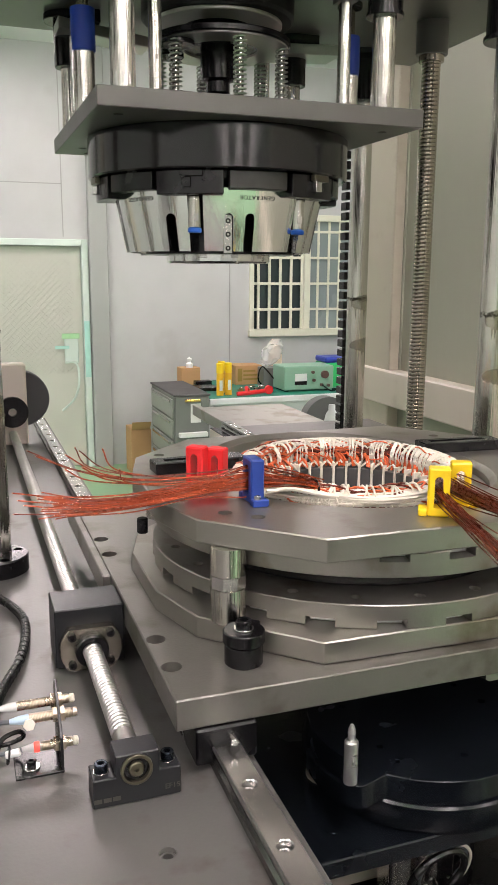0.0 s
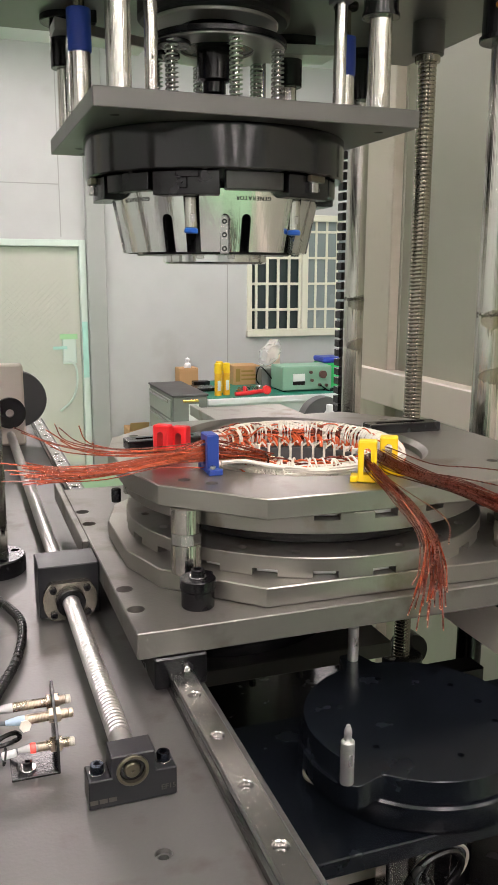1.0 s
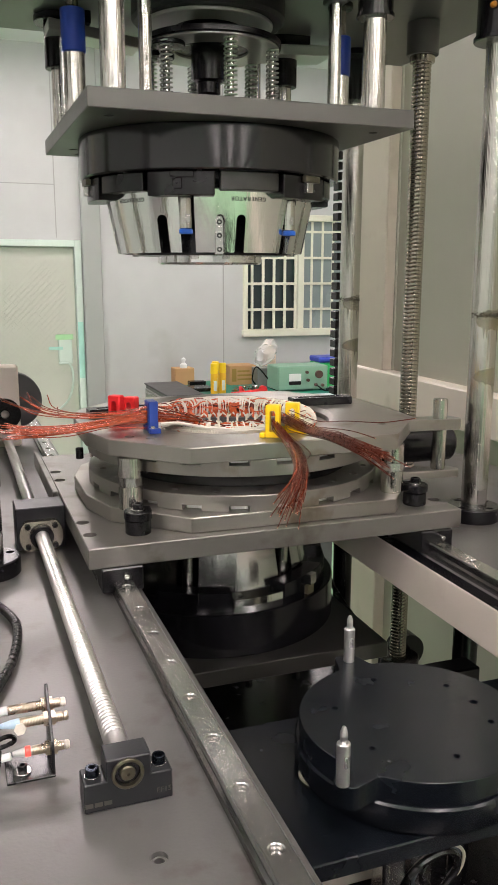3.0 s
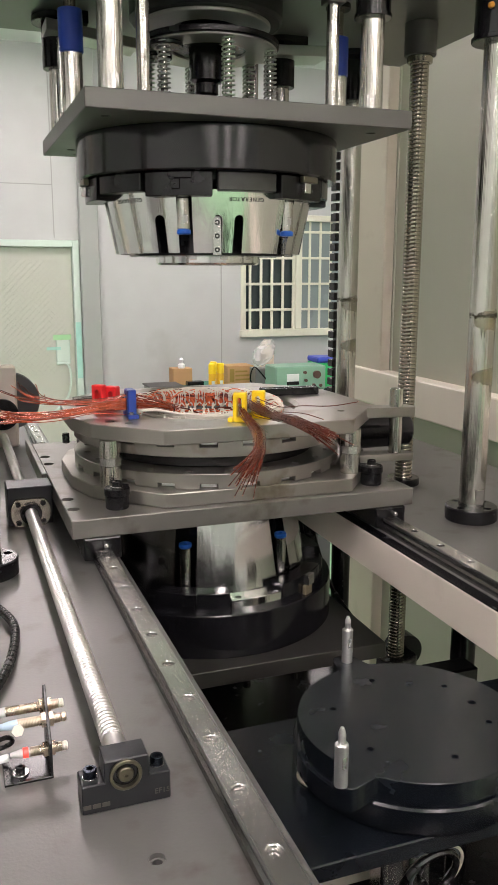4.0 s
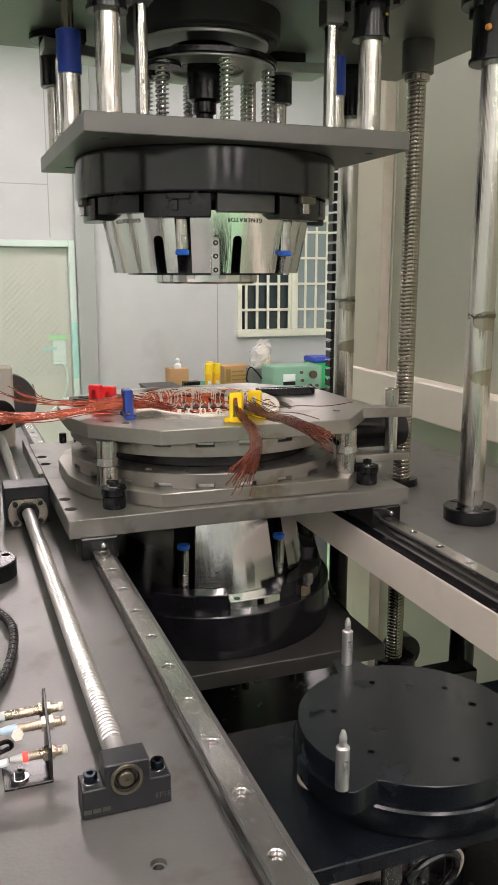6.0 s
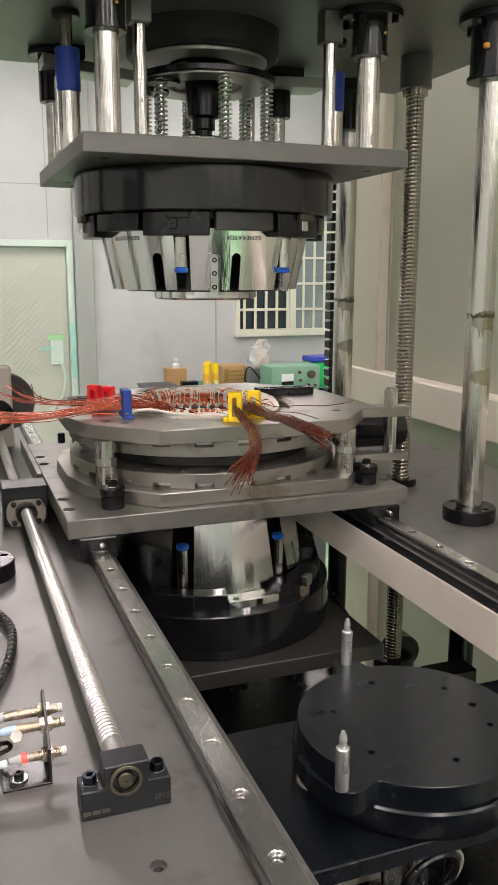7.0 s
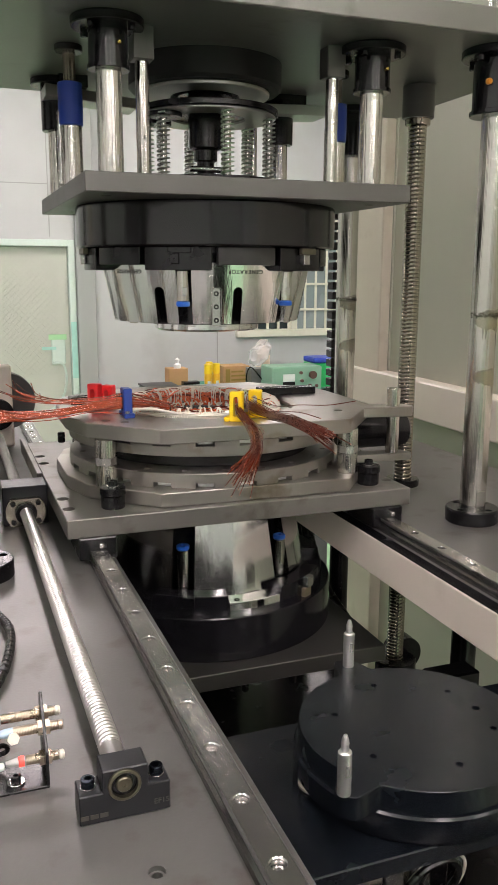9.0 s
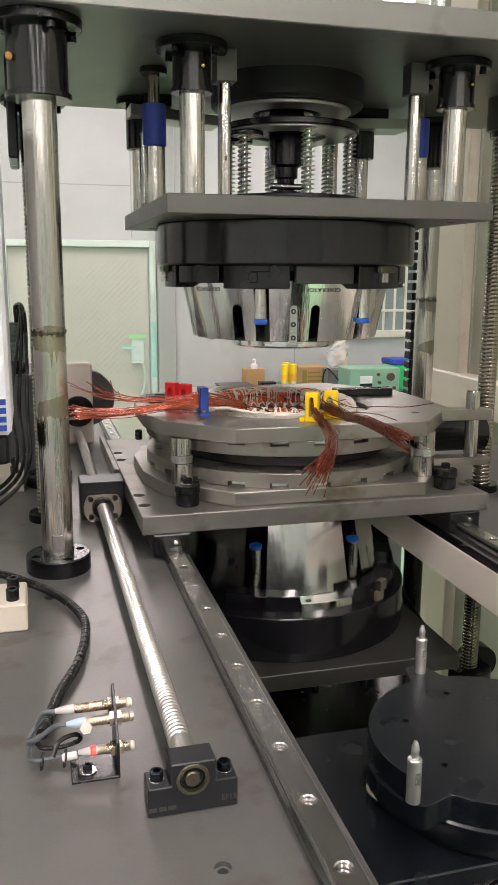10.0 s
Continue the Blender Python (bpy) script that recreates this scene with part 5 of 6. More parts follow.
def press_head():
    h = HEAD
    zt = 0.4425
    pl = box(-0.001, 0.398, 0.556, 0.955, 0.4210, zt, 0.001)
    c = bmesh.new()
    for x, y in ((0.030, 0.88), (0.03, 0.60), (0.365, 0.60), (0.365, 0.88), (0.045, 0.93)):
        rod(0.006, 0.40, 0.428, 24, m=at3(x, y, 0), bm=c)
    part("head_plate", cut(pl, c), HEADSTEEL, h)
    part("drum", pipe(0.1770, 0.06, 0.3672, 0.4207, 128, 0.002, m=at3(HX, HY, 0)), BLACKSATIN, h)
    part("drum_boss", lathe([(0, 0.36), (0.145, 0.36), (0.145, 0.3671), (0, 0.3671)], 64, at3(HX, HY, 0), closed=False), BLACK, h)
    part("core", rod(0.105, 0.270, 0.36, 64, m=at3(HX, HY, 0)), BLACK, h)
    dx, dy = HX - CX, HY - CY
    shift = Matrix.Translation((dx, dy, 0))
    notch = {0: [(-101.6, 0.012, 0.046), (-90.5, 0.012, 0.046)], 5: [(-133, 0.014, 0.046)], 1: [(-30, 0.012, 0.046)]}
    for k in range(6):
        a0 = -119.5 + 60 * k
        if k == 5:
            a0 = -179.5
        f = part("finger", join(None, finger("finger", 0.1285, 0.1440, 0.2725, 0.3480, a0 + 4.5, a0 + 56.5, 0.007, notch.get(k, [])), shift), POLISHED, h)
        mid = a0 + 30
        part("finger_clamp", join(None, arc_block(0.146, 0.166, 0.345, 0.3665, mid - 13, mid + 13), shift), CLAMPGREY if k == 0 else BLACK, h)
        part("clamp_arc", join(None, arc_block(0.142, 0.167, 0.3385, 0.3665, mid + 15.5, mid + 44.5), shift), BLACK, h)
        side = abs((mid + 29 + 107 + 180) % 360 - 180)
        part("stop_block", join(None, arc_block(0.1675, 0.1745 if side > 45 else 0.168, 0.3460, 0.3585, mid + 27, mid + 31), shift), RAILSTEEL if side > 45 else BLACK, h)
        part("stop_block", join(None, arc_block(0.1675, 0.1745 if side > 45 else 0.168, 0.3587, 0.3665, mid + 26, mid + 36), shift), BRONZE if side > 45 else BLACK, h)
        part("finger_strip", join(None, box(-0.003, 0.003, -0.0055, 0.0055, 0.2700, 0.3180, 0.0006), at3(HX + 0.119 * math.cos(math.radians(a0 + 18)), HY + 0.119 * math.sin(math.radians(a0 + 18)), 0, 0, 0, a0 + 18)), RAILSTEEL, h)
        st = h.children[-1]
        for z in (0.2765, 0.2935, 0.3100):
            a = math.radians(a0 + 18)
            part("strip_screw", join(None, pipe(0.0032, 0.0015, 0, 0.001, 16, 0.0002), at3(HX + 0.1221 * math.cos(a), HY + 0.1221 * math.sin(a), z) @ pose(0, 0, 0, 0, 0, a0 + 18) @ pose(0, 0, 0, 0, 90, 0)), BLACK, st)
        if k > 1:
            continue
        ap = math.radians(a0)
        at = (HX + 0.1385 * math.cos(ap), HY + 0.1385 * math.sin(ap))
        p = part("spring_pin", rod(0.0078, 0.3005, 0.3384, 28, m=at3(*at, 0)), CHROME, h)
        part("blue_tip", pipe(0.0086, 0.003, 0.2945, 0.3004, 28, m=at3(*at, 0)), BLUETIP, p, "blue plastic tip")
        part("pin_flat", box(at[0] - 0.003, at[0] + 0.003, at[1] - 0.0083, at[1] - 0.006, 0.308, 0.318, 0.0003), RAILSTEEL, p)
    part("nose_ring", lathe([(0.05, 0.2585), (0.070, 0.2585), (0.0725, 0.2610), (0.0725, 0.2722), (0.05, 0.2722)], 72, at3(HX, HY, 0)), POLISHED, h)
    ns = h.children[-1]
    for a in (-90, -123, -57, 30, 150):
        x, y = HX + 0.0712 * math.cos(math.radians(a)), HY + 0.0712 * math.sin(math.radians(a))
        part("nose_key", join(None, box(-0.002, 0.002, -0.005, 0.005, 0.2650, 0.2735, 0.0003), at3(x, y, 0, 0, 0, a)), RAILSTEEL, ns)
    # word on two fingers, upside down
    for a in (-87.0, -152.0):
        ca = math.radians(a)
        word = "GENERATOR"
        for i, ch in enumerate(word):
            ai = a + (4 - i) * 2.15
            c2 = math.radians(ai)
            r = 0.1424
            m = Matrix.Translation((HX + r * math.cos(c2), HY + r * math.sin(c2), 0.3372)) @ pose(0, 0, 0, 0, 0, ai + 90) @ pose(0, 0, 0, 90 + 10.5, 0, 0) @ pose(0, 0, 0, 0, 0, 180)
            letters(ch, 0.0072, INK, h, m, 0.0001)
    # above the plate
    part("top_flange", rod(0.100, zt + 0.0002, zt + 0.0145, 80, m=at3(HX + 0.004, HY, 0)), BLACK, h)
    part("coupling", lathe([(0, zt + 0.0146), (0.021, zt + 0.0146), (0.021, zt + 0.024), (0.012, zt + 0.026), (0.012, zt + 0.040), (0.016, zt + 0.042), (0.016, zt + 0.055), (0.0235, zt + 0.058), (0.0235, 0.582), (0, 0.582)], 20, at3(HX, HY, 0), closed=False), BLACK, h)
    part("coupling_bolt", rod(0.004, -0.026, 0.026, 12, m=at3(HX, HY - 0.012, zt + 0.030, 0, 90)), RAILSTEEL, h)
    part("thrust_plate", pipe(0.094, 0.0240, 0.5410, 0.5490, 80, m=at3(HX + 0.004, HY, 0)), BLACK, h)
    for a in (150, 205):
        part("pressure_pad", rod(0.022, 0.5320, 0.5379, 32, m=at3(HX + 0.07 * math.cos(math.radians(a)), HY + 0.07 * math.sin(math.radians(a)), 0)), BLACK, h)
    part("bearing_ring", pipe(0.086, 0.046, 0.5660, 0.5710, 80, m=at3(HX, HY, 0)), PALEMETAL, h, "bright ring plate")
    part("bearing_ring", pipe(0.036, 0.0240, 0.5660, 0.5700, 60, m=at3(HX, HY, 0)), BLACK, h)
    # pale ring stands in for the bright reflection on the plate's underside
    part("thrust_ring", pipe(0.091, 0.050, 0.5380, 0.5408, 64, m=at3(HX + 0.004, HY, 0)), PALEMETAL, h, "pale ring added for the reflection under the thrust plate")
    hub = lathe([(0.024, 0.5712), (0.098, 0.5712), (0.102, 0.575), (0.102, 0.606), (0.024, 0.606)], 48, at3(HX, HY, 0))
    part("drive_housing", hub, RUBBERDULL, h)
    for k in range(6):
        a = math.radians(30 + 60 * k)
        x, y = HX + 0.003 + 0.084 * math.cos(a), HY + 0.084 * math.sin(a)
        p = part("spring_rod", rod(0.0046, zt + 0.0146, 0.5380, 20, m=at3(x, y, 0)), RAILSTEEL, h)
        pts = []
        for j in range(14 * 12 + 1):
            f = 2 * math.pi * j / 12
            pts.append((x + 0.0080 * math.cos(f), y + 0.0080 * math.sin(f), zt + 0.0155 + 0.079 * j / 168))
        part("coil_spring", tube(pts, 0.0011, 6), SPRING if k % 2 else SPRINGGREEN, p)
    for k in range(2):
        a = math.radians(40 + 120 * k)
        part("strut", rod(0.006, zt + 0.0001, 0.606, 20, m=at3(HX + 0.13 * math.cos(a), HY + 0.13 * math.sin(a), 0)), RAILSTEEL, h)
    # guide rods in their bearings
    for x, y in ((0.036, 0.597), (0.362, 0.597), (0.022, 0.915), (0.368, 0.915)):
        front = y < 0.7
        r = part("guide_rod", rod(0.0142, zt + 0.0001, 0.606, 40, m=at3(x, y, 0)), CHROME, h)
        part("rod_flat", lathe([(0.0138, zt + 0.008), (0.0147, zt + 0.008), (0.0147, zt + 0.021), (0.0138, zt + 0.021)], 10, at3(x, y, 0, 0, 0, 8)), RAILSTEEL, r)
        if front:
            part("bearing_sleeve", lathe([(0.0144, 0.553), (0.0225, 0.553), (0.0232, 0.5535), (0.0232, 0.5575), (0.0215, 0.558), (0.0215, 0.596), (0.0144, 0.596)], 48, at3(x, y, 0)), BLACKSATIN, h)
            sl = h.children[-1]
            part("bearing_flange", pipe(0.040, 0.0144, 0.5961, 0.6058, 48, m=at3(x, y, 0)), BLACK, sl)
            for a in (45, 135, 225, 315):
                part("bolt", rod(0.0042, 0.590, 0.596, 14, m=at3(x + 0.031 * math.cos(math.radians(a)), y + 0.031 * math.sin(math.radians(a)), 0)), BLACK, sl)
            part("grease_fitting", rod(0.0022, 0, 0.005, 10, m=at3(x + 0.008, y - 0.0195, 0.578, 90)), BRASS, sl, "brass grease fitting")
        else:
            part("bearing_sleeve", pipe(0.0225, 0.0144, 0.535, 0.596, 40, m=at3(x, y, 0)), BLACK, h)
            part("bearing_flange", pipe(0.036, 0.0144, 0.5961, 0.6058, 40, m=at3(x, y, 0)), BLACK, h)
    for x in (0.0775, 0.3165):
        r = part("stay_rod", rod(0.0078, zt + 0.0001, 0.570, 32, m=at3(x, 0.615, 0)), CHROME, h)
        part("rod_flat", lathe([(0.0075, 0.535), (0.0081, 0.535), (0.0081, 0.548), (0.0075, 0.548)], 8, at3(x, 0.615, 0, 0, 0, 10)), RAILSTEEL, r)
        part("stay_block", box(x - 0.012, x + 0.012, 0.603, 0.627, 0.570, 0.606, 0.001), HEADSTEEL, h)
    part("paint_dab", box(0.0762, 0.0785, 0.6068, 0.6072, 0.485, 0.490, 0), OIL, h, "yellow paint dab")
    for x, y in ((0.0120, 0.722), (0.3745, 0.722)):
        r = part("return_cylinder", rod(0.0135, zt + 0.0001, 0.513, 32, m=at3(x, y, 0)), CHROME, h)
        part("blue_sleeve", rod(0.0150, 0.5132, 0.563, 32, m=at3(x, y, 0)), BLUESLEEVE, r, "blue plastic sleeve")
        part("plunger", rod(0.0075, 0.563, 0.606, 24, m=at3(x, y, 0)), OLDSCREW, r)
        part("plunger_collar", pipe(0.017, 0.008, 0.598, 0.606, 32, m=at3(x, y, 0)), BLACK, r)
        part("tie_rod", rod(0.003, zt + 0.0001, 0.53, 12, m=at3(x - 0.014, y, 0)), RAILSTEEL, r)
    # crosshead
    ch = box(-0.24, 0.63, 0.497, 1.00, 0.606, 0.636, 0.0015)
    cc = bmesh.new()
    for x in (-0.1314, 0.5155):
        for y in (0.554, 0.953):
            rod(0.0185, 0.5, 0.7, 32, m=at3(x, y, 0), bm=cc)
    for x in (0.526, 2 * CX - 0.526):
        rod(0.0155, 0.5, 0.7, 32, m=at3(x, CY, 0), bm=cc)
    part("crosshead_plate", cut(ch, cc), CROSSPAINT, h)
    for x in (-0.1314, 0.5155):
        for y in (0.554, 0.953):
            s = part("column_bearing", lathe([(0.0178, 0.5290), (0.0325, 0.5290), (0.0335, 0.530), (0.0335, 0.5345), (0.0315, 0.535), (0.0305, 0.5355), (0.0305, 0.596), (0.0178, 0.596)], 56, at3(x, y, 0)), BLACKSATIN, h)
            part("bearing_flange", pipe(0.046, 0.0178, 0.5961, 0.6058, 56, m=at3(x, y, 0)), BLACK, s)
            for a in (20, 110, 200, 290):
                part("bolt", rod(0.005, 0.589, 0.596, 14, m=at3(x + 0.038 * math.cos(math.radians(a)), y + 0.038 * math.sin(math.radians(a)), 0)), BLACK, s)
            part("grease_plug", rod(0.0036, 0, 0.006, 12, m=at3(x - 0.0275, y - 0.0165, 0.565, 90)), AMBER, s, "amber grease plug")
    for x in (0.526, 2 * CX - 0.526):
        n = part("lift_nut", pipe(0.0235, 0.0142, 0.560, 0.606, 40, m=at3(x, CY, 0)), HEADSTEEL, h)
        part("nut_collar", pipe(0.0185, 0.0142, 0.550, 0.560, 32, m=at3(x, CY, 0)), OLDSCREW, n)
    part("side_guide", box(-0.166, -0.154, 0.70, 0.82, 0.49, 0.606, 0.002), BLACK, h)
    part("cross_bar", prism([(0.24, 0.90), (0.43, 0.86), (0.43, 0.92), (0.24, 0.97)], 0.575, 0.590, 0.001), PALEMETAL, h, "bright cross bar")
    part("cross_bar", prism([(0.0, 0.86), (0.14, 0.92), (0.14, 0.97), (0.0, 0.91)], 0.575, 0.590, 0.001), PALEMETAL, h, "bright cross bar")
    part("bar_hanger", box(0.02, 0.06, 0.87, 0.90, 0.590, 0.606, 0), BLACK, h)
    part("bar_hanger", box(0.36, 0.40, 0.88, 0.91, 0.590, 0.606, 0), BLACK, h)


BLACKSATIN = mat("black_satin_steel", (0.008, 0.008, 0.009), 0.15, 0.0, 0.25, 10, 0.03, 140, rough_var=0.05, spec=0.55)
CLAMPGREY = mat("worn_grey_clamp", (0.05, 0.05, 0.048), 0.34, 0.6, 0.3, 60)
RUBBERDULL = mat("dull_black_housing", (0.006, 0.006, 0.006), 0.55, 0, 0.3, 20)
INK = mat("black_etched_letters", (0.02, 0.02, 0.02), 0.5)
PALEMETAL = mat("bright_ground_plate", (0.55, 0.54, 0.51), 0.35, 0.85, 0.08, 20)
SPRING = mat("plated_spring_wire", (0.35, 0.36, 0.33), 0.3, 0.9, 0.1, 60)
SPRINGGREEN = mat("green_spring_wire", (0.36, 0.45, 0.34), 0.35, 0.6, 0.1, 60)
BRASS = mat("brass", (0.62, 0.42, 0.12), 0.25, 1.0)
AMBER = mat("amber_plug", (0.50, 0.20, 0.02), 0.3)
BLUESLEEVE = mat("blue_sleeve", (0.012, 0.05, 0.36), 0.4)
press_head()
FALLING = [HEAD]


# ---- work bench at the back wall ----
BZ = -0.63


def bench():
    b = thing("work_bench", (2.3, 6.0, FLOOR_Z), "white edged work bench with green mat", "work bench")
    part("bench_top", box(1.62, 3.4, 5.55, 6.62, BZ - 0.05, BZ - 0.003, 0.006), CASE, b)
    part("bench_mat", box(1.63, 3.39, 5.58, 6.61, BZ - 0.0028, BZ, 0.001), MATGREEN, b, "green rubber mat")
    part("apron", box(1.68, 3.34, 5.62, 5.66, BZ - 0.20, BZ - 0.0505, 0.004), CASE, b)
    for x in (1.68, 3.30):
        for y in (5.63, 6.54):
            part("leg", box(x, x + 0.05, y, y + 0.05, FLOOR_Z, BZ - 0.0505, 0.003), CASE, b)
    c = thing("tool_cabinet", (1.5, 5.9, FLOOR_Z), "dark grey steel tool cabinet with drawers", "tool cabinet")
    part("body", box(1.335, 1.60, 5.50, 6.28, FLOOR_Z, BZ + 0.035, 0.006), CABGREY, c)
    part("top_tray", box(1.325, 1.61, 5.49, 6.29, BZ + 0.0355, BZ + 0.05, 0.004), CABDARK, c)
    for k in range(4):
        z = BZ + 0.01 - 0.16 * k
        d = part("drawer", box(1.322, 1.334, 5.54, 6.24, z - 0.14, z, 0.003), DRAWER, c, "grey-green drawer front")
        part("drawer_pull", box(1.312, 1.3215, 5.60, 6.18, z - 0.03, z - 0.01, 0.002), RAILSTEEL, d)
    part("latch", box(1.41, 1.53, 5.485, 5.4995, BZ - 0.005, BZ + 0.012, 0.002), BRASS, c)
    part("paper_sheet", box(1.455, 1.535, 5.4975, 5.4995, BZ - 0.165, BZ - 0.02, 0), CEIL, c, "white paper sheet")
    part("lower_shelf", box(1.36, 1.58, 5.46, 5.4995, BZ - 0.27, BZ - 0.235, 0.003), CEIL, c)
    for x, y, w, d, h, lb in ((1.70, 6.45, 0.17, 0.14, 0.145, "brown cardboard box on the bench"), (2.18, 6.35, 0.24, 0.2, 0.165, "printed cardboard box on the bench")):
        k = thing("cardboard_box", (x, y, BZ), lb, "cardboard box", "cardboard boxes")
        part("carton", box(x - w / 2, x + w / 2, y - d / 2, y + d / 2, BZ, BZ + h, 0.004), CARD, k)
        if w > 0.22:
            for j in range(3):
                part("print_bar", box(x - 0.05, x + 0.10 - 0.02 * j, y - d / 2 - 0.002, y - d / 2, BZ + 0.04 + 0.035 * j, BZ + 0.055 + 0.035 * j, 0), CARDINK, k)
            part("print_bar", box(x - 0.10, x - 0.06, y - d / 2 - 0.003, y - d / 2 - 0.001, BZ + 0.03, BZ + 0.14, 0), CARDINK, k)
    bt = thing("glue_bottle", (1.70, 6.42, BZ + 0.145), "small white bottle standing on a carton", "bottle")
    part("bottle_body", lathe([(0, BZ + 0.1451), (0.030, BZ + 0.1451), (0.030, BZ + 0.175), (0.013, BZ + 0.19), (0.020, BZ + 0.22), (0, BZ + 0.235)], 20, at3(1.70, 6.42, 0), closed=False), CEIL, bt)
    for x, y in ((1.755, 5.72), (1.81, 5.86), (1.83, 5.74)):
        s = thing("spray_can", (x, y, BZ), "yellow spray can standing on the bench", "spray can", "spray cans")
        part("can", lathe([(0, BZ), (0.028, BZ), (0.028, BZ + 0.16), (0.024, BZ + 0.175), (0, BZ + 0.175)], 28, at3(x, y, 0), closed=False), CANBODY, s)
        part("cap", lathe([(0, BZ + 0.1752), (0.029, BZ + 0.1752), (0.028, BZ + 0.248), (0.024, BZ + 0.253), (0, BZ + 0.253)], 28, at3(x, y, 0), closed=False), YELLOW, s, "yellow cap")
        part("label_patch", box(x - 0.012, x + 0.012, y - 0.0295, y - 0.0265, BZ + 0.04, BZ + 0.12, 0), CASE, s, "pale label patch")
    g = thing("bench_instrument", (2.532, 5.85, BZ), "mint green bench instrument with dial and knobs", "instrument")
    part("case", box(2.297, 2.732, 5.72, 5.98, BZ + 0.012, BZ + 0.205, 0.008), MINT, g)
    part("meter", box(2.387, 2.492, 5.712, 5.7198, BZ + 0.085, BZ + 0.145, 0.002), CEIL, g, "white meter window")
    part("meter_base", box(2.387, 2.492, 5.712, 5.7198, BZ + 0.055, BZ + 0.0845, 0.002), BLACK, g)
    part("dial_knob", rod(0.032, 0, 0.025, 28, m=at3(2.647, 5.7195, BZ + 0.135, 90)), KNOB, g)
    for x, z in ((2.542, 0.155), (2.552, 0.09), (2.622, 0.05), (2.682, 0.045)):
        part("knob", rod(0.013, 0, 0.02, 16, m=at3(x, 5.7195, BZ + z, 90)), KNOB, g)
    for x in (2.332, 2.692):
        part("foot", box(x - 0.015, x + 0.015, 5.75, 5.95, BZ, BZ + 0.012, 0), BLACK, g)
    part("test_lead", tube(smooth_line([(2.622, 5.70, BZ + 0.05), (2.672, 5.64, BZ + 0.01), (2.742, 5.66, BZ + 0.02), (2.712, 5.70, BZ + 0.012)]), 0.006), BLACK, g)
    part("power_lead", tube(smooth_line([(2.302, 5.96, BZ + 0.08), (2.212, 6.0, BZ + 0.18), (2.182, 6.02, BZ + 0.08), (2.232, 6.04, BZ + 0.01)]), 0.006), BLACK, g)
    p = thing("paper_pack", (2.350, 6.05, BZ), "grey carton beside the instrument", "carton")
    part("carton", box(2.240, 2.410, 6.05, 6.2, BZ, BZ + 0.16, 0.004), CABGREY, p)
    bag = thing("plastic_bag", (2.360, 6.25, BZ), "crumpled clear bag round a pale bottle", "plastic bag")
    part("bottle", lathe([(0, BZ), (0.06, BZ), (0.06, BZ + 0.26), (0.035, BZ + 0.34), (0.03, BZ + 0.38), (0, BZ + 0.38)], 24, at3(2.440, 6.30, 0), closed=False), BOTTLE, bag)
    bb = bmesh.new()
    bmesh.ops.create_icosphere(bb, subdivisions=4, radius=0.09)
    for v in bb.verts:
        n = noise.noise_vector(v.co * 22)
        v.co = Vector((v.co.x * 0.9, v.co.y * 0.8, v.co.z * 1.15)) + Vector(n) * 0.035
        v.co += Vector((2.380 + 0.35 * v.co.z, 6.22, BZ + 0.27))
    part("film", bb, BAG, bag, "crumpled clear film")
    t = thing("caulking_gun", (1.940, 5.66, BZ), "red hand tool lying on the bench", "hand tool")
    part("body", tube(smooth_line([(1.860, 5.61, BZ + 0.022), (1.990, 5.62, BZ + 0.026), (2.120, 5.64, BZ + 0.034)]), 0.017), RED, t)
    part("head", rod(0.034, 0, 0.03, 24, m=at3(2.130, 5.65, BZ + 0.04, 90)), RED, t)
    part("grip", tube(smooth_line([(1.940, 5.62, BZ + 0.03), (1.960, 5.68, BZ + 0.06), (2.000, 5.72, BZ + 0.02)]), 0.013), RED, t)
    tr = thing("tool_tray", (1.750, 6.05, BZ), "black plastic tool tray on the mat", "tray")
    part("tray", box(1.600, 1.820, 5.95, 6.15, BZ, BZ + 0.03, 0.004), BLACK, tr)
    part("lid", box(1.700, 1.840, 6.22, 6.30, BZ, BZ + 0.05, 0.004), BLACK, tr)
    sp = thing("small_parts", (2.030, 5.85, BZ), "loose metal parts and rag on the mat", "small parts", kind="stuff")
    rg = random.Random(3)
    q = bmesh.new()
    for k in range(14):
        x, y, s = rg.uniform(1.910, 2.150), rg.uniform(5.74, 5.98), rg.uniform(0.012, 0.03)
        join(q, box(-s, s, -s * 0.6, s * 0.6, 0, s * 1.2, 0.002), at3(x, y, BZ, 0, 0, rg.uniform(0, 90)))
    part("metal_bits", q, RAILSTEEL, sp)
    part("jar", lathe([(0, BZ), (0.03, BZ), (0.032, BZ + 0.05), (0.02, BZ + 0.06), (0, BZ + 0.06)], 20, at3(2.130, 5.80, 0), closed=False), RAILSTEEL, sp)
    part("rag", box(1.64, 1.78, 5.98, 6.10, BZ + 0.0005, BZ + 0.012, 0.003), TAPECYAN, sp)
    for x, z0, z1, m_, lb in ((2.86, 0.02, 0.20, TAPEGREENB, "green plastic bin"), (2.86, 0.205, 0.25, BINBLUE, "blue plastic bin")):
        n = thing("plastic_bin", (x, 5.98, BZ + z0), lb + " on the bench", "plastic bin", "plastic bins")
        part("bin_body", box(x - 0.12, x + 0.14, 5.9, 6.12, BZ + (0 if z0 < 0.1 else z0), BZ + z1, 0.01), m_, n)
    f = thing("cardboard_box", (1.2, 6.4, FLOOR_Z), "open brown carton on the floor", "cardboard box", "cardboard boxes")
    part("carton", box(1.17, 1.34, 6.35, 6.6, FLOOR_Z, -0.985, 0.006), CARD, f)
    part("flap", join(None, box(-0.08, 0.08, -0.002, 0.002, 0, 0.09, 0.001), at3(1.25, 6.35, -0.99, 35, 0, 0)), CARD, f)


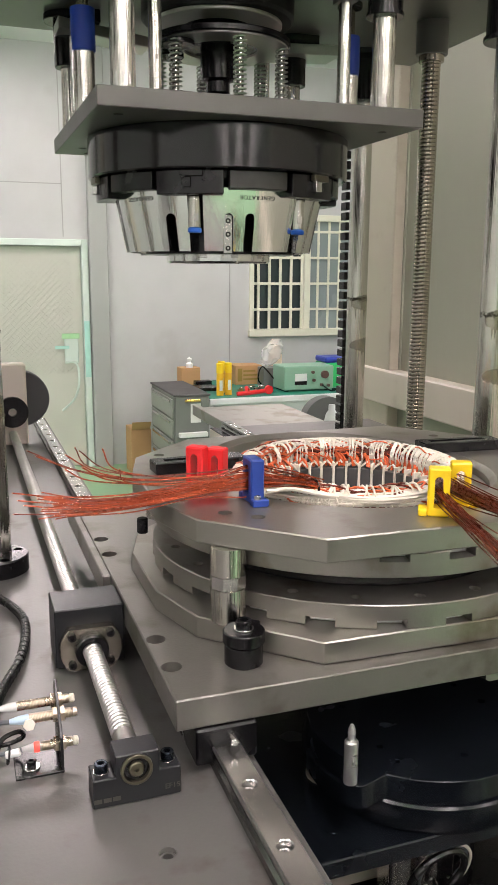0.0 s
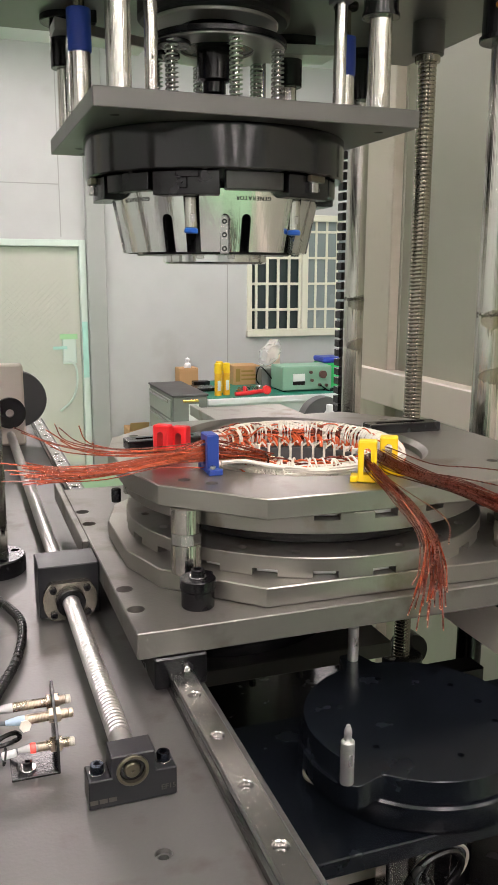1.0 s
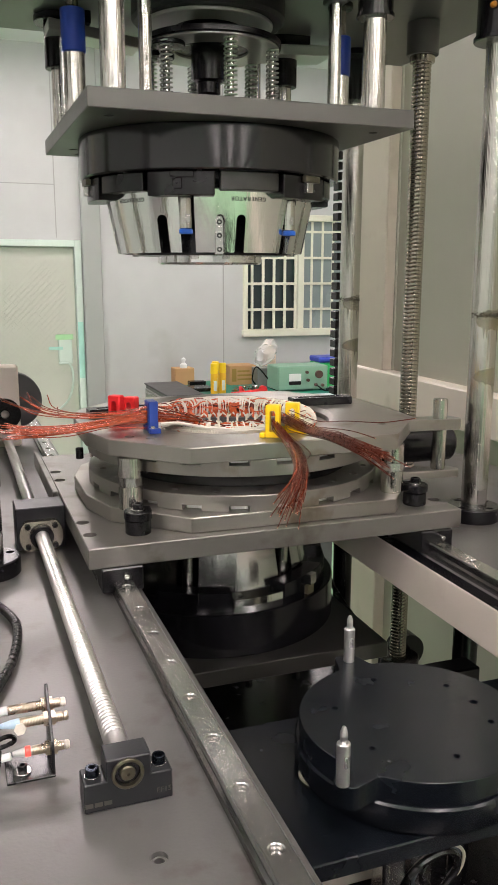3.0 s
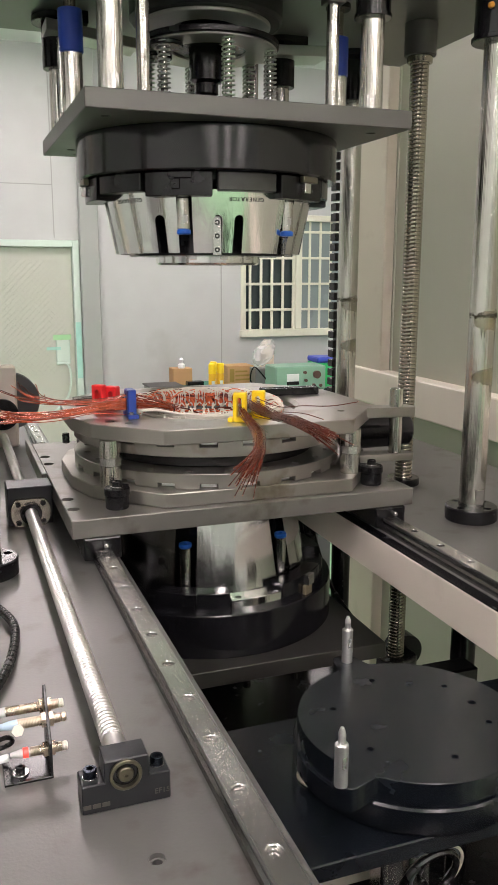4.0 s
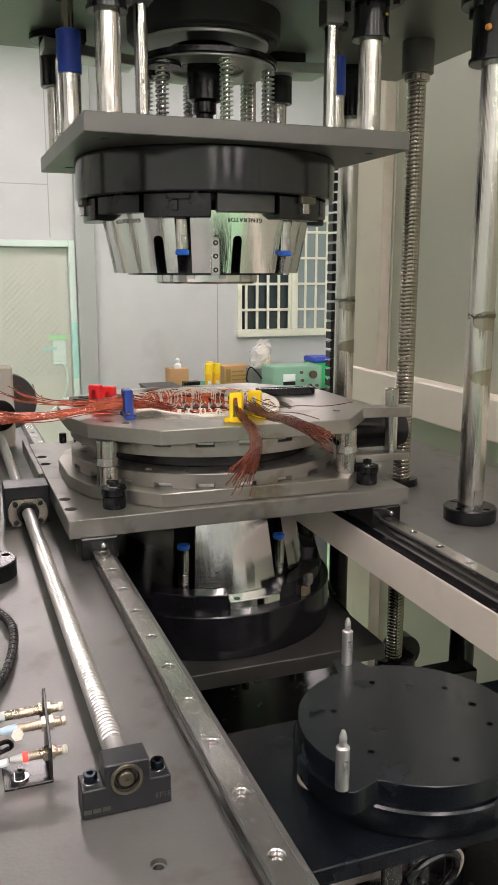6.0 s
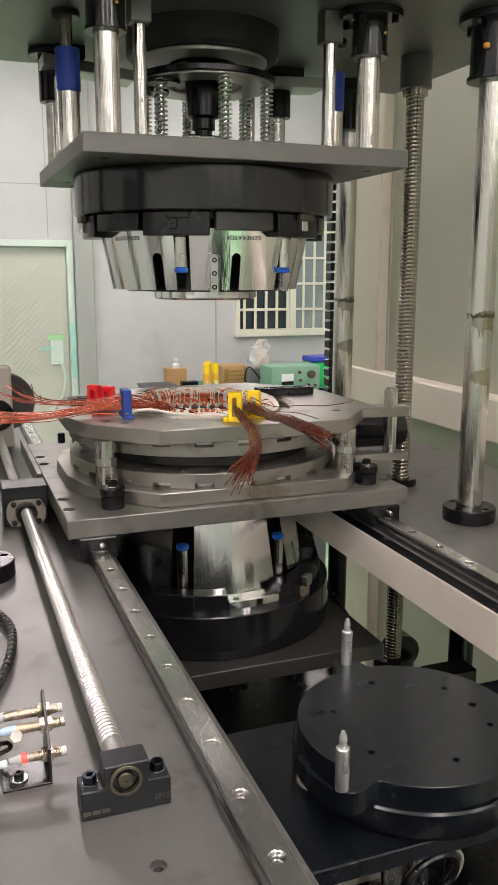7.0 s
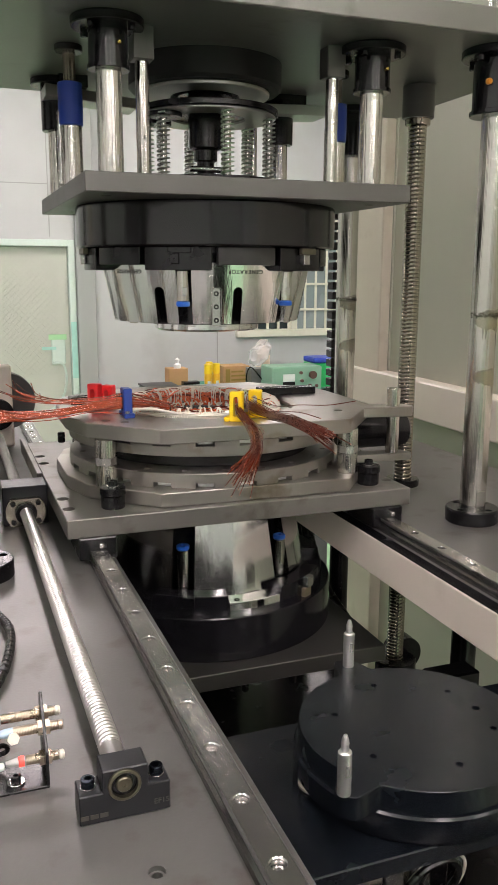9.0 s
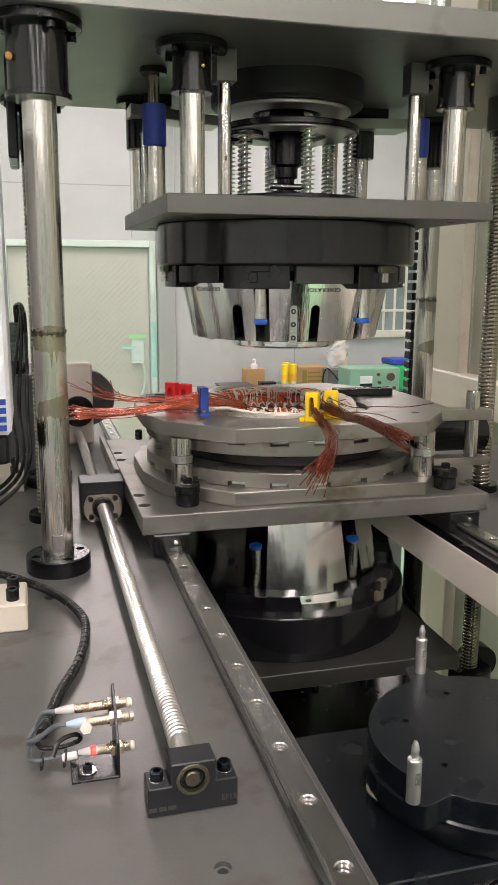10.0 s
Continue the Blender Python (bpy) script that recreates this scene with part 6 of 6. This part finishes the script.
MATGREEN = mat("green_bench_mat", (0.015, 0.20, 0.13), 0.5, 0, 0.08, 4)
DRAWER = mat("drawer_paint", (0.30, 0.32, 0.29), 0.45, 0, 0.06, 5)
CABGREY = mat("grey_green_cabinet_paint", (0.17, 0.18, 0.17), 0.45, 0, 0.06, 5)
CABDARK = mat("dark_tray_rubber", (0.07, 0.068, 0.07), 0.5, 0, 0.1, 8)
CARD = mat("brown_cardboard", (0.50, 0.30, 0.14), 0.8, 0, 0.08, 12)
CARDINK = mat("carton_print", (0.32, 0.22, 0.05), 0.7)
CANBODY = mat("amber_can_print", (0.80, 0.45, 0.02), 0.35, 0, 0.06, 20)
MINT = mat("mint_green_case_paint", (0.24, 0.42, 0.31), 0.45, 0, 0.05, 10)
KNOB = mat("dark_bakelite", (0.10, 0.05, 0.04), 0.35)
BOTTLE = mat("pale_bottle_plastic", (0.75, 0.62, 0.48), 0.4)
BAG = mat("clear_bag_film", (0.80, 0.82, 0.82), 0.25, 0, 0.05, 30)
BAG.node_tree.nodes["Principled BSDF"].inputs["Alpha"].default_value = 0.35
TAPEGREENB = mat("green_bin_plastic", (0.03, 0.50, 0.14), 0.4)
BINBLUE = mat("blue_bin_plastic", (0.03, 0.06, 0.42), 0.4)
bench()


# ---- lamps on the ceiling ----
def ceiling_lamp(x, y):
    c = thing("ceiling_light", (x, y, RZ1), "white fluorescent batten ceiling light", "ceiling light", "ceiling lights")
    part("housing", box(x - 0.15, x + 0.15, y - 0.62, y + 0.62, RZ1 - 0.05, RZ1 - 0.001, 0.004), CEIL, c)
    part("diffuser", box(x - 0.13, x + 0.13, y - 0.6, y + 0.6, RZ1 - 0.075, RZ1 - 0.05, 0.004), TUBE, c, "glowing white diffuser")


TUBE = mat("lamp_diffuser", (1.0, 0.868, 0.88), 0.5, emit=29.5, var=0.01)
for lx in (-1.9, 0.2, 2.2):
    for ly in (-11.6, -9.1, -6.6, -4.1, -2.2, -0.7, 0.9, 3.2, 5.4):
        if lx > 0 or not 0 < ly < 4:
            ceiling_lamp(lx, ly)


# ---- motion ----
def motions():
    slide = [(0, -0.4457), (0.5, -0.3895), (1, -0.3348), (1.5, -0.2793), (2, -0.2248), (2.5, -0.1706), (3, -0.1155), (3.5, -0.0608), (3.8, -0.028), (3.95, -0.0125),
             (4.05, -0.005), (4.15, -0.0012), (4.3, 0), (6, 0), (10, 0)]
    drop = [(0, 0.0705), (2.5, 0.0705), (4.6, 0.0705), (4.8, 0.0705), (4.92, 0.0699), (5.1, 0.0663), (5.5, 0.0573), (6, 0.0463), (6.5, 0.0354), (7, 0.0244), (7.5, 0.0135), (8, 0.0026),
            (8.5, -0.0084), (9, -0.0193), (9.5, -0.0302), (10, -0.0412)]
    for ob in SLIDING:
        p = ob.matrix_basis.copy()
        walk(ob, [(t, Matrix.Translation((0, s, 0)) @ p) for t, s in slide])
    for ob in FALLING:
        p = ob.matrix_basis.copy()
        walk(ob, [(t, Matrix.Translation((0, 0, s)) @ p) for t, s in drop])



motions()
